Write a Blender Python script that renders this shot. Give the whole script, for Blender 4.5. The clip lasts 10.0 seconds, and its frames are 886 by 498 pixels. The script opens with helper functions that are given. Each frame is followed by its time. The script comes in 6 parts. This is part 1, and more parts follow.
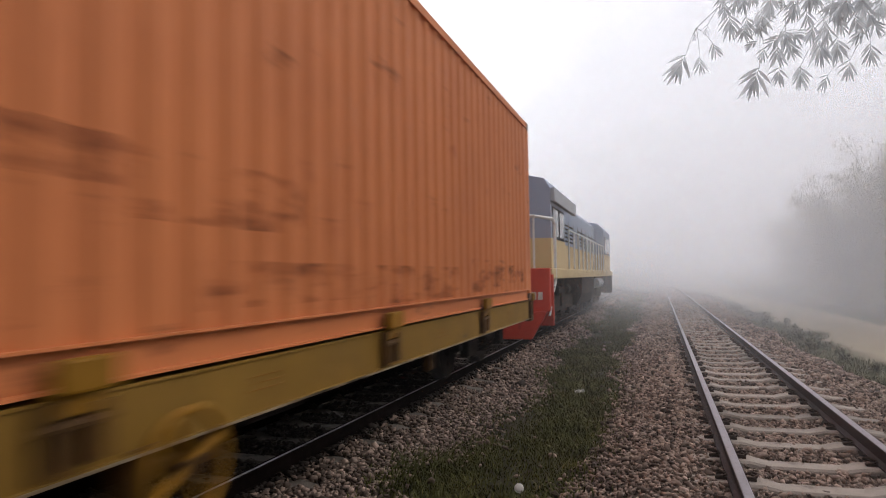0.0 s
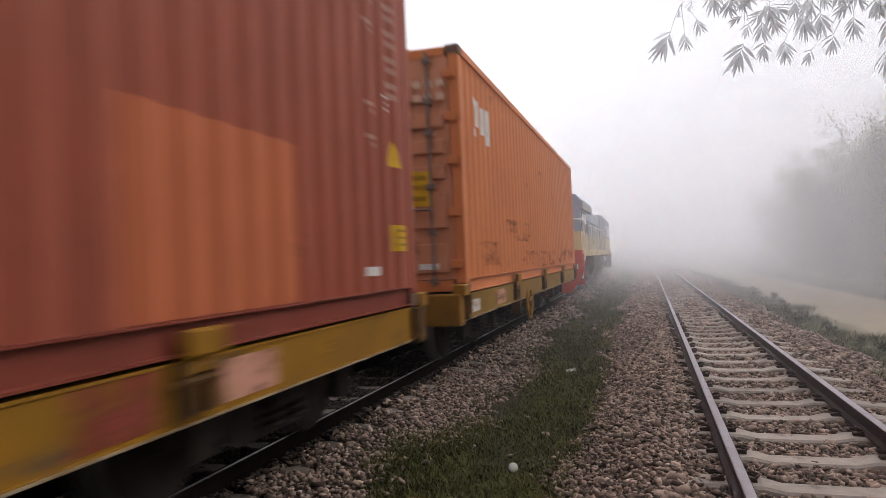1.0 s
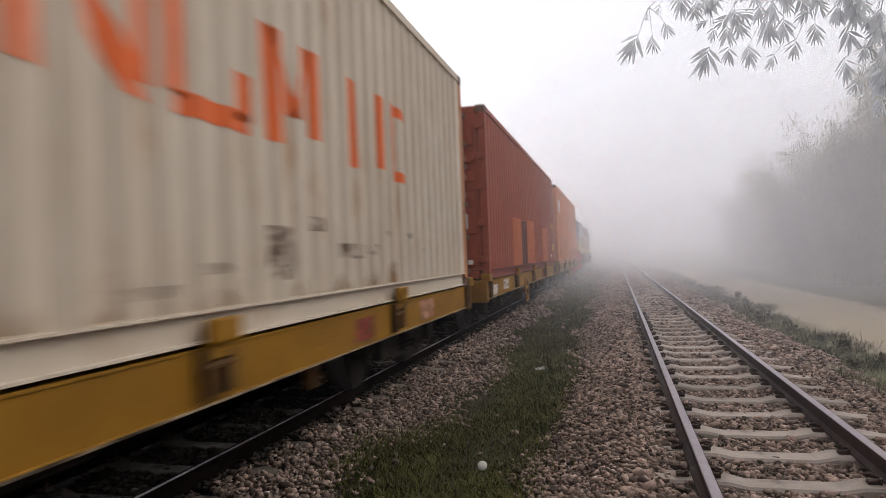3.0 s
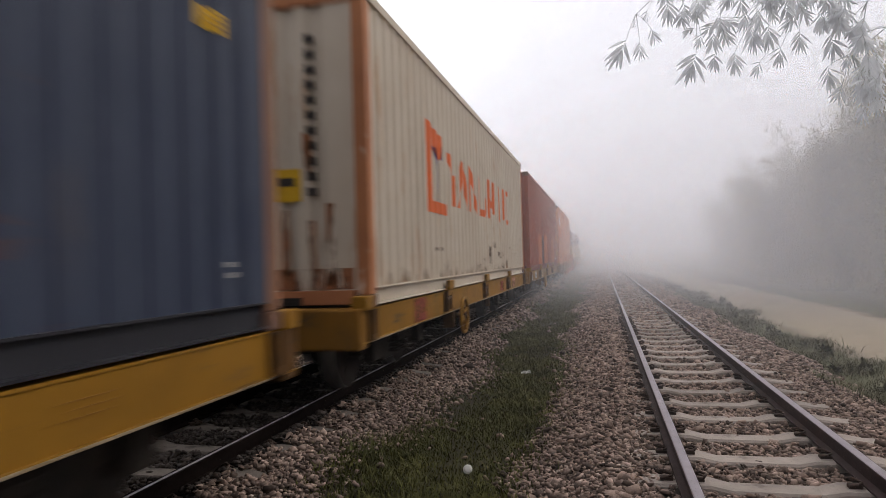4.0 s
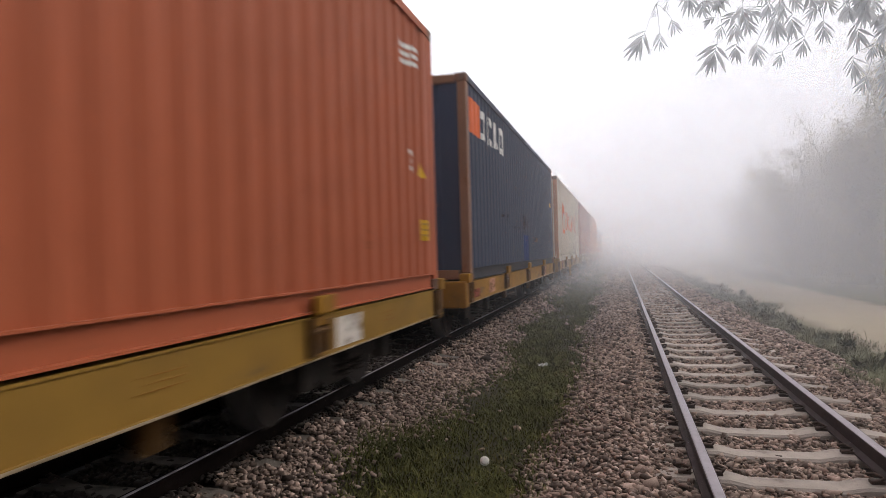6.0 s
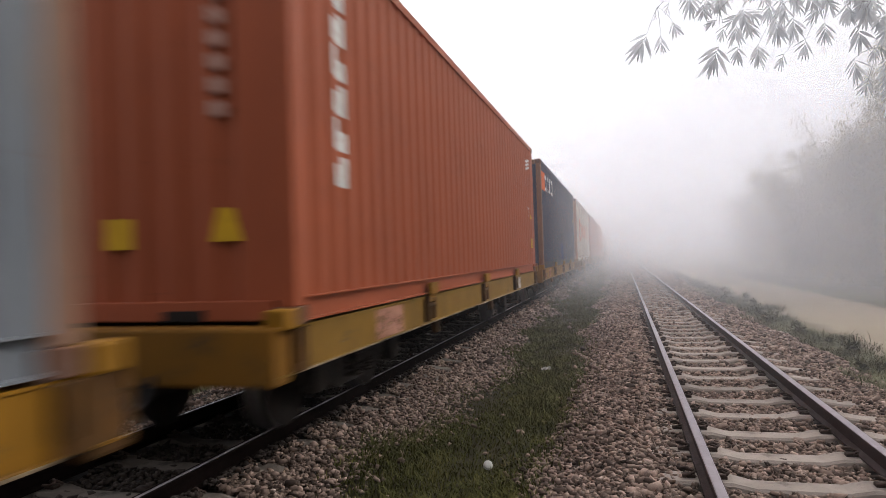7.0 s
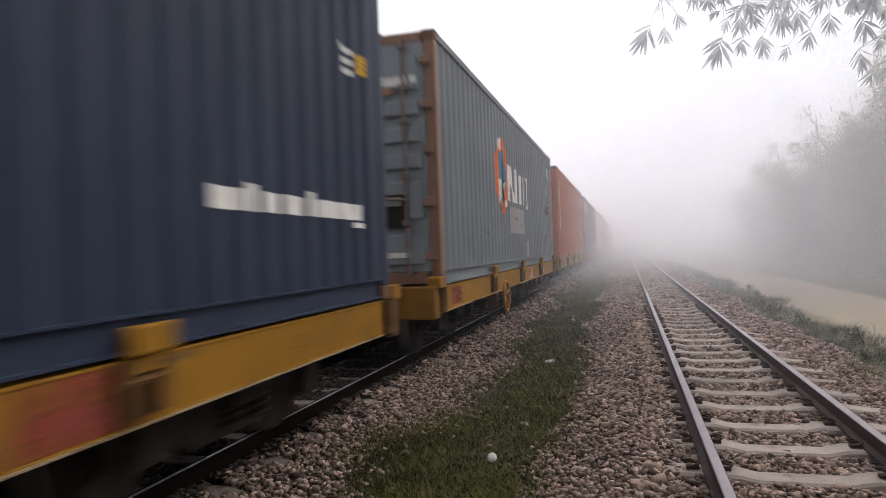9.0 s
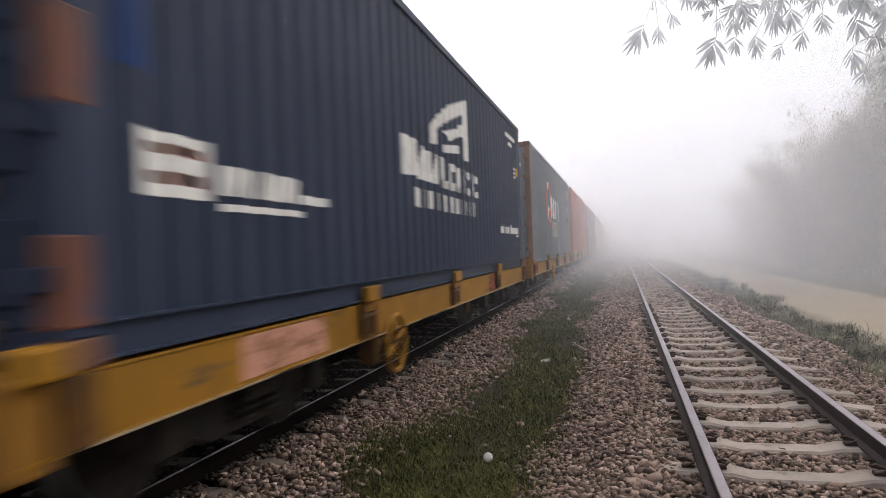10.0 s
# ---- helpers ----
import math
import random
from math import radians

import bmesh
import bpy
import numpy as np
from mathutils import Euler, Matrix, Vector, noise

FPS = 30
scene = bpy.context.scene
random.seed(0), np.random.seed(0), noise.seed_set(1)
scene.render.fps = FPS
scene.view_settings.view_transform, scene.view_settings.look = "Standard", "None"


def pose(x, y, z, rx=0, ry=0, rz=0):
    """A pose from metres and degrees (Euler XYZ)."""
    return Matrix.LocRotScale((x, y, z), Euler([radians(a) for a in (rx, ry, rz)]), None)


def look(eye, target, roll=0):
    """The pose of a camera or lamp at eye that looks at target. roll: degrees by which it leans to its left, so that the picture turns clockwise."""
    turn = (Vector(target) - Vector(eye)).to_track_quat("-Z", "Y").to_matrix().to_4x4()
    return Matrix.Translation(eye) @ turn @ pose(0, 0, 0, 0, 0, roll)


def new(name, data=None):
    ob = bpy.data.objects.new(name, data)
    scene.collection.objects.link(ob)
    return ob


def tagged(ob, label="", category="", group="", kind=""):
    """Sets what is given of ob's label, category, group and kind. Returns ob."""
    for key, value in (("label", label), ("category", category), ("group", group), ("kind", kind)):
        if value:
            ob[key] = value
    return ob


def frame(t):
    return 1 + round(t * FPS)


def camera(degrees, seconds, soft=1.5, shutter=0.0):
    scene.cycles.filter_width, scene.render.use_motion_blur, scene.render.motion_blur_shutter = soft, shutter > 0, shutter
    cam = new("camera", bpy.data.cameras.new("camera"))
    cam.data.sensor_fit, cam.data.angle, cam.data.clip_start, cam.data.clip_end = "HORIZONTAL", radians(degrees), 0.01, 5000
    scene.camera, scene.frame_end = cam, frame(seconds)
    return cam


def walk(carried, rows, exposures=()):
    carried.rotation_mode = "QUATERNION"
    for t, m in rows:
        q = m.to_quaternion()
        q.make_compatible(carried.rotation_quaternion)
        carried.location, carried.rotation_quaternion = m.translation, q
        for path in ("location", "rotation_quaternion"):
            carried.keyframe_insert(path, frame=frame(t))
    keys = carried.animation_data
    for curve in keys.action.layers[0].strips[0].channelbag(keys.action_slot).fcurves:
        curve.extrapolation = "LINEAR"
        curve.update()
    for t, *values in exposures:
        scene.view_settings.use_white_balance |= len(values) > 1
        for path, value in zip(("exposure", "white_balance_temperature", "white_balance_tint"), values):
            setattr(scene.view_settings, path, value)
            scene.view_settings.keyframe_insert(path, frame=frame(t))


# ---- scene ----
cam = camera(66.15, 10.0, soft=0.7, shutter=0.62)
EYE = Vector((0.0, 0.0, 1.29))          # above the rail tops, which lie at z = 0


def aim(yaw, pitch, roll):
    y, p = radians(yaw), radians(pitch)
    way = Vector((-math.sin(y) * math.cos(p), math.cos(y) * math.cos(p), math.sin(p)))
    return look(EYE, EYE + way, roll)


AIMS = [
    (0.0, 17.56, 2.34, -0.90),
    (0.5, 17.19, 1.36, -1.99),
    (1.0, 16.70, 0.90, -2.32),
    (1.5, 15.49, 1.04, -2.01),
    (2.0, 14.77, 0.50, -1.99),
    (3.5, 13.68, 0.87, -2.00),
    (4.0, 13.09, 0.95, -1.72),
    (4.5, 13.49, 0.78, -1.79),
    (5.0, 14.09, 0.93, -1.55),
    (5.5, 14.48, 0.21, -1.50),
    (7.0, 14.76, 0.67, -1.85),
    (7.5, 15.20, 0.33, -1.95),
    (8.0, 16.13, -0.21, -2.27),
    (8.5, 16.53, -0.18, -2.48),
    (9.0, 15.06, 0.10, -2.08),
    (9.5, 14.29, 0.45, -2.30),
    (10.0, 14.66, 0.09, -2.32),
]
STOPS = ((0.0, 0.06), (0.5, 0.04), (1.0, 0.26), (1.5, 0.22), (2.0, 0.24), (3.5, 0.11), (4.0, 0.08), (4.5, 0.24), (5.5, 0.36), (7.0, 0.38), (7.5, 0.44), (8.0, 0.31), (8.5, 0.32), (9.0, 0.42), (9.5, 0.5), (10.0, 0.48))
walk(cam, [(t, aim(a, b, c)) for t, a, b, c in AIMS], exposures=STOPS)

# ---- the train's way: one steady speed, front of the first container at 0 s ----
SPEED, FIRST, PITCH = 8.68, 11.05, 13.93
TRAIN_X, RIGHT_X = -3.21, 0.994           # centre lines of the two tracks
RADIUS = 0.40

# ---- light: a bright fog sky, weak wide sun ----
SUN_EL, SUN_ROT = 38.0, 48.0
world = bpy.data.worlds.new("fog_sky")
scene.world = world
world.use_nodes = True
wn = world.node_tree
wn.nodes.clear()
w_out = wn.nodes.new("ShaderNodeOutputWorld")
w_bg = wn.nodes.new("ShaderNodeBackground")
w_sky = wn.nodes.new("ShaderNodeTexSky")
w_sky.sky_type, w_sky.sun_disc = "NISHITA", False
w_sky.sun_elevation, w_sky.sun_rotation = radians(SUN_EL), radians(SUN_ROT)
w_sky.dust_density = 6.0
w_co = wn.nodes.new("ShaderNodeTexCoord")
w_sep = wn.nodes.new("ShaderNodeSeparateXYZ")
w_ramp = wn.nodes.new("ShaderNodeValToRGB")
w_mix = wn.nodes.new("ShaderNodeMix")
w_mix.data_type = "RGBA"
w_low = wn.nodes.new("ShaderNodeMix")
w_low.data_type, w_low.blend_type = "RGBA", "MULTIPLY"
w_low.inputs["Factor"].default_value = 1.0
w_low.inputs["B"].default_value = (0.1, 0.1, 0.1, 1)
e = w_ramp.color_ramp.elements
e[0].position, e[0].color = 0.0, (0.79, 0.785, 0.85, 1)
e[1].position, e[1].color = 1.0, (1.22, 1.20, 1.27, 1)
m_el = w_ramp.color_ramp.elements.new(0.36)
m_el.color = (0.84, 0.84, 0.91, 1)
w_mix.inputs["Factor"].default_value = 0.88
wn.links.new(w_co.outputs["Generated"], w_sep.inputs[0])
wn.links.new(w_sep.outputs["Z"], w_ramp.inputs[0])
wn.links.new(w_sky.outputs[0], w_low.inputs["A"])
wn.links.new(w_low.outputs["Result"], w_mix.inputs["A"])
wn.links.new(w_ramp.outputs[0], w_mix.inputs["B"])
w_side = wn.nodes.new("ShaderNodeMapRange")
w_side.inputs["From Min"].default_value, w_side.inputs["From Max"].default_value = -0.25, 0.36
w_side.inputs["To Min"].default_value, w_side.inputs["To Max"].default_value = 1.08, 0.84
wn.links.new(w_sep.outputs["X"], w_side.inputs["Value"])
w_tint = wn.nodes.new("ShaderNodeMix")
w_tint.data_type, w_tint.blend_type = "RGBA", "MULTIPLY"
w_tint.inputs["Factor"].default_value = 1.0
wn.links.new(w_mix.outputs["Result"], w_tint.inputs["A"])
wn.links.new(w_side.outputs[0], w_tint.inputs["B"])
# the sky is brighter towards the sun, ahead, than behind over the grove
w_back = wn.nodes.new("ShaderNodeMapRange")
w_back.inputs["From Min"].default_value, w_back.inputs["From Max"].default_value = -0.7, 0.7
w_back.inputs["To Min"].default_value, w_back.inputs["To Max"].default_value = 0.52, 1.0
wn.links.new(w_sep.outputs["Y"], w_back.inputs["Value"])
w_ahead = wn.nodes.new("ShaderNodeMix")
w_ahead.data_type, w_ahead.blend_type = "RGBA", "MULTIPLY"
w_ahead.inputs["Factor"].default_value = 1.0
wn.links.new(w_tint.outputs["Result"], w_ahead.inputs["A"])
wn.links.new(w_back.outputs[0], w_ahead.inputs["B"])
wn.links.new(w_ahead.outputs["Result"], w_bg.inputs["Color"])
w_bg.inputs["Strength"].default_value = 1.62
wn.links.new(w_bg.outputs[0], w_out.inputs["Surface"])

sun = new("sun", bpy.data.lights.new("sun", "SUN"))
sun.data.energy, sun.data.angle, sun.data.color = 1.5, radians(30), (1.0, 0.97, 0.92)
sun.matrix_world = look((0, 0, 30), (0 - 30 * math.sin(radians(SUN_ROT)) / math.tan(radians(SUN_EL)), -30 * math.cos(radians(SUN_ROT)) / math.tan(radians(SUN_EL)), 0))
scene.cycles.transparent_max_bounces = 64
scene.cycles.max_bounces, scene.cycles.diffuse_bounces = 5, 3


# ---- materials ----
def node(tree, kind, **inputs):
    n = tree.nodes.new(kind)
    for key, value in inputs.items():
        n.inputs[key.replace("_", " ")].default_value = value
    return n


def rgba(c):
    return (c[0], c[1], c[2], 1.0)


def surface(name, base, rough=0.6, metal=0.0, other=None, scale=4.0, stain=None, stains=0.0, stain_scale=(3, 3, 1.0),
            grain=60.0, bump=0.15, spread=0.0, contrast=0.45, spec=0.12, scuff=None, scuffs=0.0, scuff_scale=(1, 1, 1)):
    """Base and other blended by a broad noise, stains with ragged edges, a fine grain with relief, and a spread from object to object."""
    m = bpy.data.materials.new(name)
    m.use_nodes = True
    t = m.node_tree
    bsdf = t.nodes["Principled BSDF"]
    co = t.nodes.new("ShaderNodeTexCoord")
    other = other or tuple(c * 0.72 for c in base)
    n1 = node(t, "ShaderNodeTexNoise", Scale=scale, Detail=6.0, Roughness=0.62)
    t.links.new(co.outputs["Object"], n1.inputs["Vector"])
    r1 = t.nodes.new("ShaderNodeMapRange")
    r1.inputs["From Min"].default_value, r1.inputs["From Max"].default_value = 0.5 - contrast / 2, 0.5 + contrast / 2
    t.links.new(n1.outputs["Fac"], r1.inputs["Value"])
    mix = t.nodes.new("ShaderNodeMix")
    mix.data_type = "RGBA"
    mix.inputs["A"].default_value, mix.inputs["B"].default_value = rgba(base), rgba(other)
    t.links.new(r1.outputs[0], mix.inputs["Factor"])
    colour = mix.outputs["Result"]
    for stain, stains, stain_scale in ((stain, stains, stain_scale), (scuff, scuffs, scuff_scale)):
        if not stain:
            continue
        mp = t.nodes.new("ShaderNodeMapping")
        mp.inputs["Scale"].default_value = stain_scale
        t.links.new(co.outputs["Object"], mp.inputs["Vector"])
        n2 = node(t, "ShaderNodeTexNoise", Scale=1.0, Detail=9.0, Roughness=0.68)
        t.links.new(mp.outputs[0], n2.inputs["Vector"])
        r2 = t.nodes.new("ShaderNodeMapRange")
        edge = 0.72 - 0.30 * stains
        r2.inputs["From Min"].default_value, r2.inputs["From Max"].default_value = edge, edge + 0.10
        t.links.new(n2.outputs["Fac"], r2.inputs["Value"])
        mix2 = t.nodes.new("ShaderNodeMix")
        mix2.data_type = "RGBA"
        mix2.inputs["B"].default_value = rgba(stain)
        t.links.new(colour, mix2.inputs["A"])
        t.links.new(r2.outputs[0], mix2.inputs["Factor"])
        colour = mix2.outputs["Result"]
    if spread:
        info = t.nodes.new("ShaderNodeObjectInfo")
        geo = t.nodes.new("ShaderNodeNewGeometry")
        add = t.nodes.new("ShaderNodeMath")
        add.operation = "ADD"
        t.links.new(info.outputs["Random"], add.inputs[0])
        t.links.new(geo.outputs["Random Per Island"], add.inputs[1])
        fr = t.nodes.new("ShaderNodeMath")
        fr.operation = "FRACT"
        t.links.new(add.outputs[0], fr.inputs[0])
        r3 = t.nodes.new("ShaderNodeMapRange")
        r3.inputs["To Min"].default_value, r3.inputs["To Max"].default_value = 1.0 - spread, 1.0 + spread
        t.links.new(fr.outputs[0], r3.inputs["Value"])
        mul = t.nodes.new("ShaderNodeMix")
        mul.data_type, mul.blend_type = "RGBA", "MULTIPLY"
        mul.inputs["Factor"].default_value = 1.0
        t.links.new(colour, mul.inputs["A"])
        t.links.new(r3.outputs[0], mul.inputs["B"])
        colour = mul.outputs["Result"]
    t.links.new(colour, bsdf.inputs["Base Color"])
    bsdf.inputs["Roughness"].default_value, bsdf.inputs["Metallic"].default_value = rough, metal
    bsdf.inputs["Specular IOR Level"].default_value = spec
    if bump:
        n3 = node(t, "ShaderNodeTexNoise", Scale=grain, Detail=4.0)
        t.links.new(co.outputs["Object"], n3.inputs["Vector"])
        b = node(t, "ShaderNodeBump", Strength=bump, Distance=0.01)
        t.links.new(n3.outputs["Fac"], b.inputs["Height"])
        t.links.new(b.outputs[0], bsdf.inputs["Normal"])
    return m


def leaf_surface(name, base, other, through_, scale=0.6, share=0.5):
    """A thin leaf: part of the light that falls on it comes out on the other side."""
    m = surface(name, base, 0.6, 0, other, scale, bump=0, spread=0.16)
    t = m.node_tree
    bsdf = t.nodes["Principled BSDF"]
    thin = node(t, "ShaderNodeBsdfTranslucent", Color=rgba(through_))
    mx = node(t, "ShaderNodeMixShader", Fac=share)
    t.links.new(bsdf.outputs[0], mx.inputs[1])
    t.links.new(thin.outputs[0], mx.inputs[2])
    t.links.new(mx.outputs[0], t.nodes["Material Output"].inputs["Surface"])
    return m


RUST = (0.16, 0.065, 0.03)
M_RAIL = surface("rail_steel", (0.055, 0.036, 0.033), 0.7, 0.1, (0.035, 0.024, 0.022), 12, bump=0.2)
M_RAILTOP = surface("rail_running_face", (0.27, 0.235, 0.25), 0.42, 0.55, (0.20, 0.17, 0.18), 9, bump=0.05)
# brown rail steel taken near black, painting in the shade beside the wagons
M_RAILDARK = surface("rail_shaded", (0.014, 0.0095, 0.0085), 0.9, 0.0, (0.008, 0.006, 0.0055), 12, bump=0.2, spec=0.01)
M_SLEEPER = surface("sleeper_concrete", (0.275, 0.232, 0.198), 0.9, 0, (0.195, 0.162, 0.138), 7, (0.13, 0.105, 0.09), 0.35, (5, 5, 5), 90, 0.4, 0.18)
# sleepers of the train's track: concrete darkened to paint in the wagons' shade
M_SLEEPERSHADE = surface("sleeper_shaded", (0.155, 0.13, 0.11), 0.85, 0, (0.10, 0.083, 0.07), 7, (0.05, 0.042, 0.036), 0.5, (4, 4, 4), 90, 0.4, 0.18)
M_CLIP = surface("clip_iron", (0.050, 0.038, 0.034), 0.75, 0.1, (0.075, 0.048, 0.036), 20)
M_STONE = surface("ballast_stone", (0.240, 0.176, 0.142), 0.9, 0, (0.110, 0.074, 0.058), 14, (0.36, 0.305, 0.26), 0.34, (9, 9, 9), 120, 0.2, 0.72)
# stone darkened in colour to stand for the shade under the train
M_STONESHADE = surface("ballast_shaded", (0.060, 0.047, 0.040), 0.85, 0, (0.032, 0.025, 0.022), 12, bump=0.3, spread=0.4)
M_GRASS = surface("grass_blade", (0.098, 0.092, 0.026), 0.9, 0, (0.036, 0.038, 0.012), 3.0, (0.20, 0.165, 0.07), 0.35, (1.5, 1.5, 1.5), 50, 0.0, 0.4)
M_WEED = surface("weed_leaf", (0.115, 0.112, 0.062), 0.9, 0, (0.095, 0.086, 0.056), 1.0, bump=0, spread=0.35)
M_LEAF = leaf_surface("bamboo_leaf", (0.19, 0.158, 0.078), (0.115, 0.097, 0.046), (0.30, 0.25, 0.12))
# bough leaves and cane: fog haze is mixed into these pale grey colours
M_HAZYLEAF = leaf_surface("bough_leaf_hazed", (0.40, 0.41, 0.42), (0.36, 0.37, 0.38), (0.74, 0.75, 0.77), share=0.6)
M_HAZYCANE = surface("bough_cane_hazed", (0.26, 0.27, 0.25), 0.7, 0, (0.20, 0.21, 0.19), 6)
M_BARK = surface("bark", (0.12, 0.10, 0.07), 0.9, 0, (0.07, 0.06, 0.04), 6, grain=30, bump=0.5)
M_CANE = surface("bamboo_cane", (0.16, 0.17, 0.08), 0.6, 0, (0.10, 0.11, 0.05), 3)
M_WHITE = surface("white_plastic", (0.56, 0.54, 0.50), 0.6, 0, (0.48, 0.46, 0.43), 20, bump=0.02)
M_YELLOW = surface("wagon_yellow", (0.26, 0.122, 0.009), 0.62, 0, (0.15, 0.072, 0.009), 1.6, (0.08, 0.05, 0.028), 0.48, (1.2, 1.2, 5), 60, 0.15, contrast=0.5)
M_YELDIRT = surface("wagon_yellow_grimy", (0.115, 0.052, 0.012), 0.7, 0, (0.048, 0.027, 0.012), 5, (0.04, 0.03, 0.022), 0.5, (4, 4, 4), 60, 0.25)
M_UNDER = surface("underframe_black", (0.018, 0.016, 0.015), 0.85, 0.0, (0.035, 0.027, 0.022), 5, bump=0.3)
M_TREAD = surface("wheel_tread", (0.35, 0.33, 0.32), 0.35, 0.8, bump=0.05)
M_CASTING = surface("casting_steel", (0.13, 0.09, 0.075), 0.7, 0.3, RUST, 10, bump=0.3)
M_LOCKBAR = surface("lock_bar_steel", (0.22, 0.17, 0.15), 0.55, 0.4, (0.12, 0.08, 0.06), 9)
M_STICKER = surface("yellow_sticker", (0.62, 0.36, 0.02), 0.6, 0, (0.45, 0.26, 0.02), 6, bump=0.02)
M_BAR = surface("dark_print", (0.05, 0.04, 0.035), 0.7, 0, bump=0.02)
M_STICKERBAR = surface("brown_print", (0.34, 0.19, 0.02), 0.7, 0, bump=0.02)
M_SCRATCH = surface("worn_yellow_print", (0.22, 0.10, 0.015), 0.7, 0, bump=0.02)
M_PRINT = surface("white_print", (0.70, 0.68, 0.64), 0.65, 0, (0.50, 0.48, 0.45), 9, (0.32, 0.28, 0.25), 0.2, (7, 7, 4), bump=0.03)
M_RUBBER = surface("rubber_black", (0.025, 0.025, 0.026), 0.8, 0)
P_RED = surface("patch_red", (0.24, 0.045, 0.03), 0.7, 0, (0.17, 0.04, 0.03), 5)
P_PINK = surface("patch_pink", (0.46, 0.21, 0.17), 0.7, 0, (0.36, 0.19, 0.11), 5)
P_WHITE = surface("patch_white", (0.58, 0.53, 0.48), 0.75, 0, (0.42, 0.36, 0.31), 7)
O_ORANGE = surface("logo_orange", (0.68, 0.13, 0.03), 0.6, 0, (0.55, 0.12, 0.04), 4, bump=0.02)
O_BLUE = surface("logo_blue", (0.03, 0.05, 0.22), 0.6, 0, bump=0.02)
O_GREEN = surface("logo_green", (0.03, 0.09, 0.07), 0.6, 0, bump=0.02)
O_SKY = surface("logo_sky", (0.10, 0.22, 0.33), 0.6, 0, bump=0.02)


# ---- mesh helpers ----
def box(bm, x0, x1, y0, y1, z0, z1, bevel=0.0):
    made = bmesh.ops.create_cube(bm, size=1.0, matrix=Matrix.Translation(((x0 + x1) / 2, (y0 + y1) / 2, (z0 + z1) / 2)) @ Matrix.Diagonal((abs(x1 - x0), abs(y1 - y0), abs(z1 - z0), 1)))
    if bevel:
        edges = list({ed for v in made["verts"] for ed in v.link_edges})
        bmesh.ops.bevel(bm, geom=edges, offset=bevel, segments=2, profile=0.6, affect="EDGES")
    return bm


def rod(bm, a, b, r, n=10, r2=None):
    a, b = Vector(a), Vector(b)
    m = Matrix.Translation((a + b) / 2) @ (b - a).to_track_quat("Z", "Y").to_matrix().to_4x4()
    bmesh.ops.create_cone(bm, cap_ends=True, segments=n, radius1=r, radius2=r if r2 is None else r2, depth=(b - a).length, matrix=m)
    return bm


def ring(bm, centre, axis, big, small, n=28, k=8):
    """A torus about the axis."""
    q = Vector(axis).to_track_quat("Z", "Y").to_matrix()
    c = Vector(centre)
    rows = []
    for i in range(n):
        a = 2 * math.pi * i / n
        rows.append([bm.verts.new(c + q @ Vector(((big + small * math.cos(b)) * math.cos(a), (big + small * math.cos(b)) * math.sin(a), small * math.sin(b)))) for b in (2 * math.pi * j / k for j in range(k))])
    for i in range(n):
        for j in range(k):
            bm.faces.new((rows[i][j], rows[(i + 1) % n][j], rows[(i + 1) % n][(j + 1) % k], rows[i][(j + 1) % k]))
    return bm


def extrude_y(bm, outline, y0, y1):
    """A closed outline of (x, z), counter-clockwise seen from -y, drawn from y0 to y1."""
    a = [bm.verts.new((x, y0, z)) for x, z in outline]
    b = [bm.verts.new((x, y1, z)) for x, z in outline]
    n = len(outline)
    for i in range(n):
        bm.faces.new((a[i], a[(i + 1) % n], b[(i + 1) % n], b[i]))
    bm.faces.new(a[::-1])
    bm.faces.new(b)
    return bm


def part(name, bm, material, parent, label="", smooth=False):
    me = bpy.data.meshes.new(name)
    bmesh.ops.recalc_face_normals(bm, faces=bm.faces)
    bm.to_mesh(me)
    bm.free()
    me.materials.append(material)
    if smooth:
        me.polygons.foreach_set("use_smooth", [True] * len(me.polygons))
    ob = new(name, me)
    ob.parent = parent
    if label:
        ob["label"] = label
    return ob


def again(name, mesh_ob, parent, m):
    """One more part on the mesh of another."""
    ob = new(name, mesh_ob.data)
    ob.parent = parent
    ob.matrix_basis = m
    return ob


def blocks(*sizes, bevel=0.0):
    bm = bmesh.new()
    for s in sizes:
        box(bm, *s, bevel=bevel)
    return bm


def mesh_from(name, verts, faces_n, corner, material):
    """A mesh of equal polygons from numpy arrays."""
    me = bpy.data.meshes.new(name)
    me.vertices.add(len(verts))
    me.vertices.foreach_set("co", np.ascontiguousarray(verts, dtype=np.float32).ravel())
    loops = np.ascontiguousarray(corner, dtype=np.int32).ravel()
    me.loops.add(len(loops))
    me.loops.foreach_set("vertex_index", loops)
    count = len(loops) // faces_n
    me.polygons.add(count)
    me.polygons.foreach_set("loop_start", np.arange(0, len(loops), faces_n, dtype=np.int32))
    me.polygons.foreach_set("loop_total", np.full(count, faces_n, dtype=np.int32))
    me.update(calc_edges=True)
    me.materials.append(material)
    return me


# ---- ground ----
def smooth(a, b, x):
    u = np.clip((x - a) / (b - a), 0, 1)
    return u * u * (3 - 2 * u)


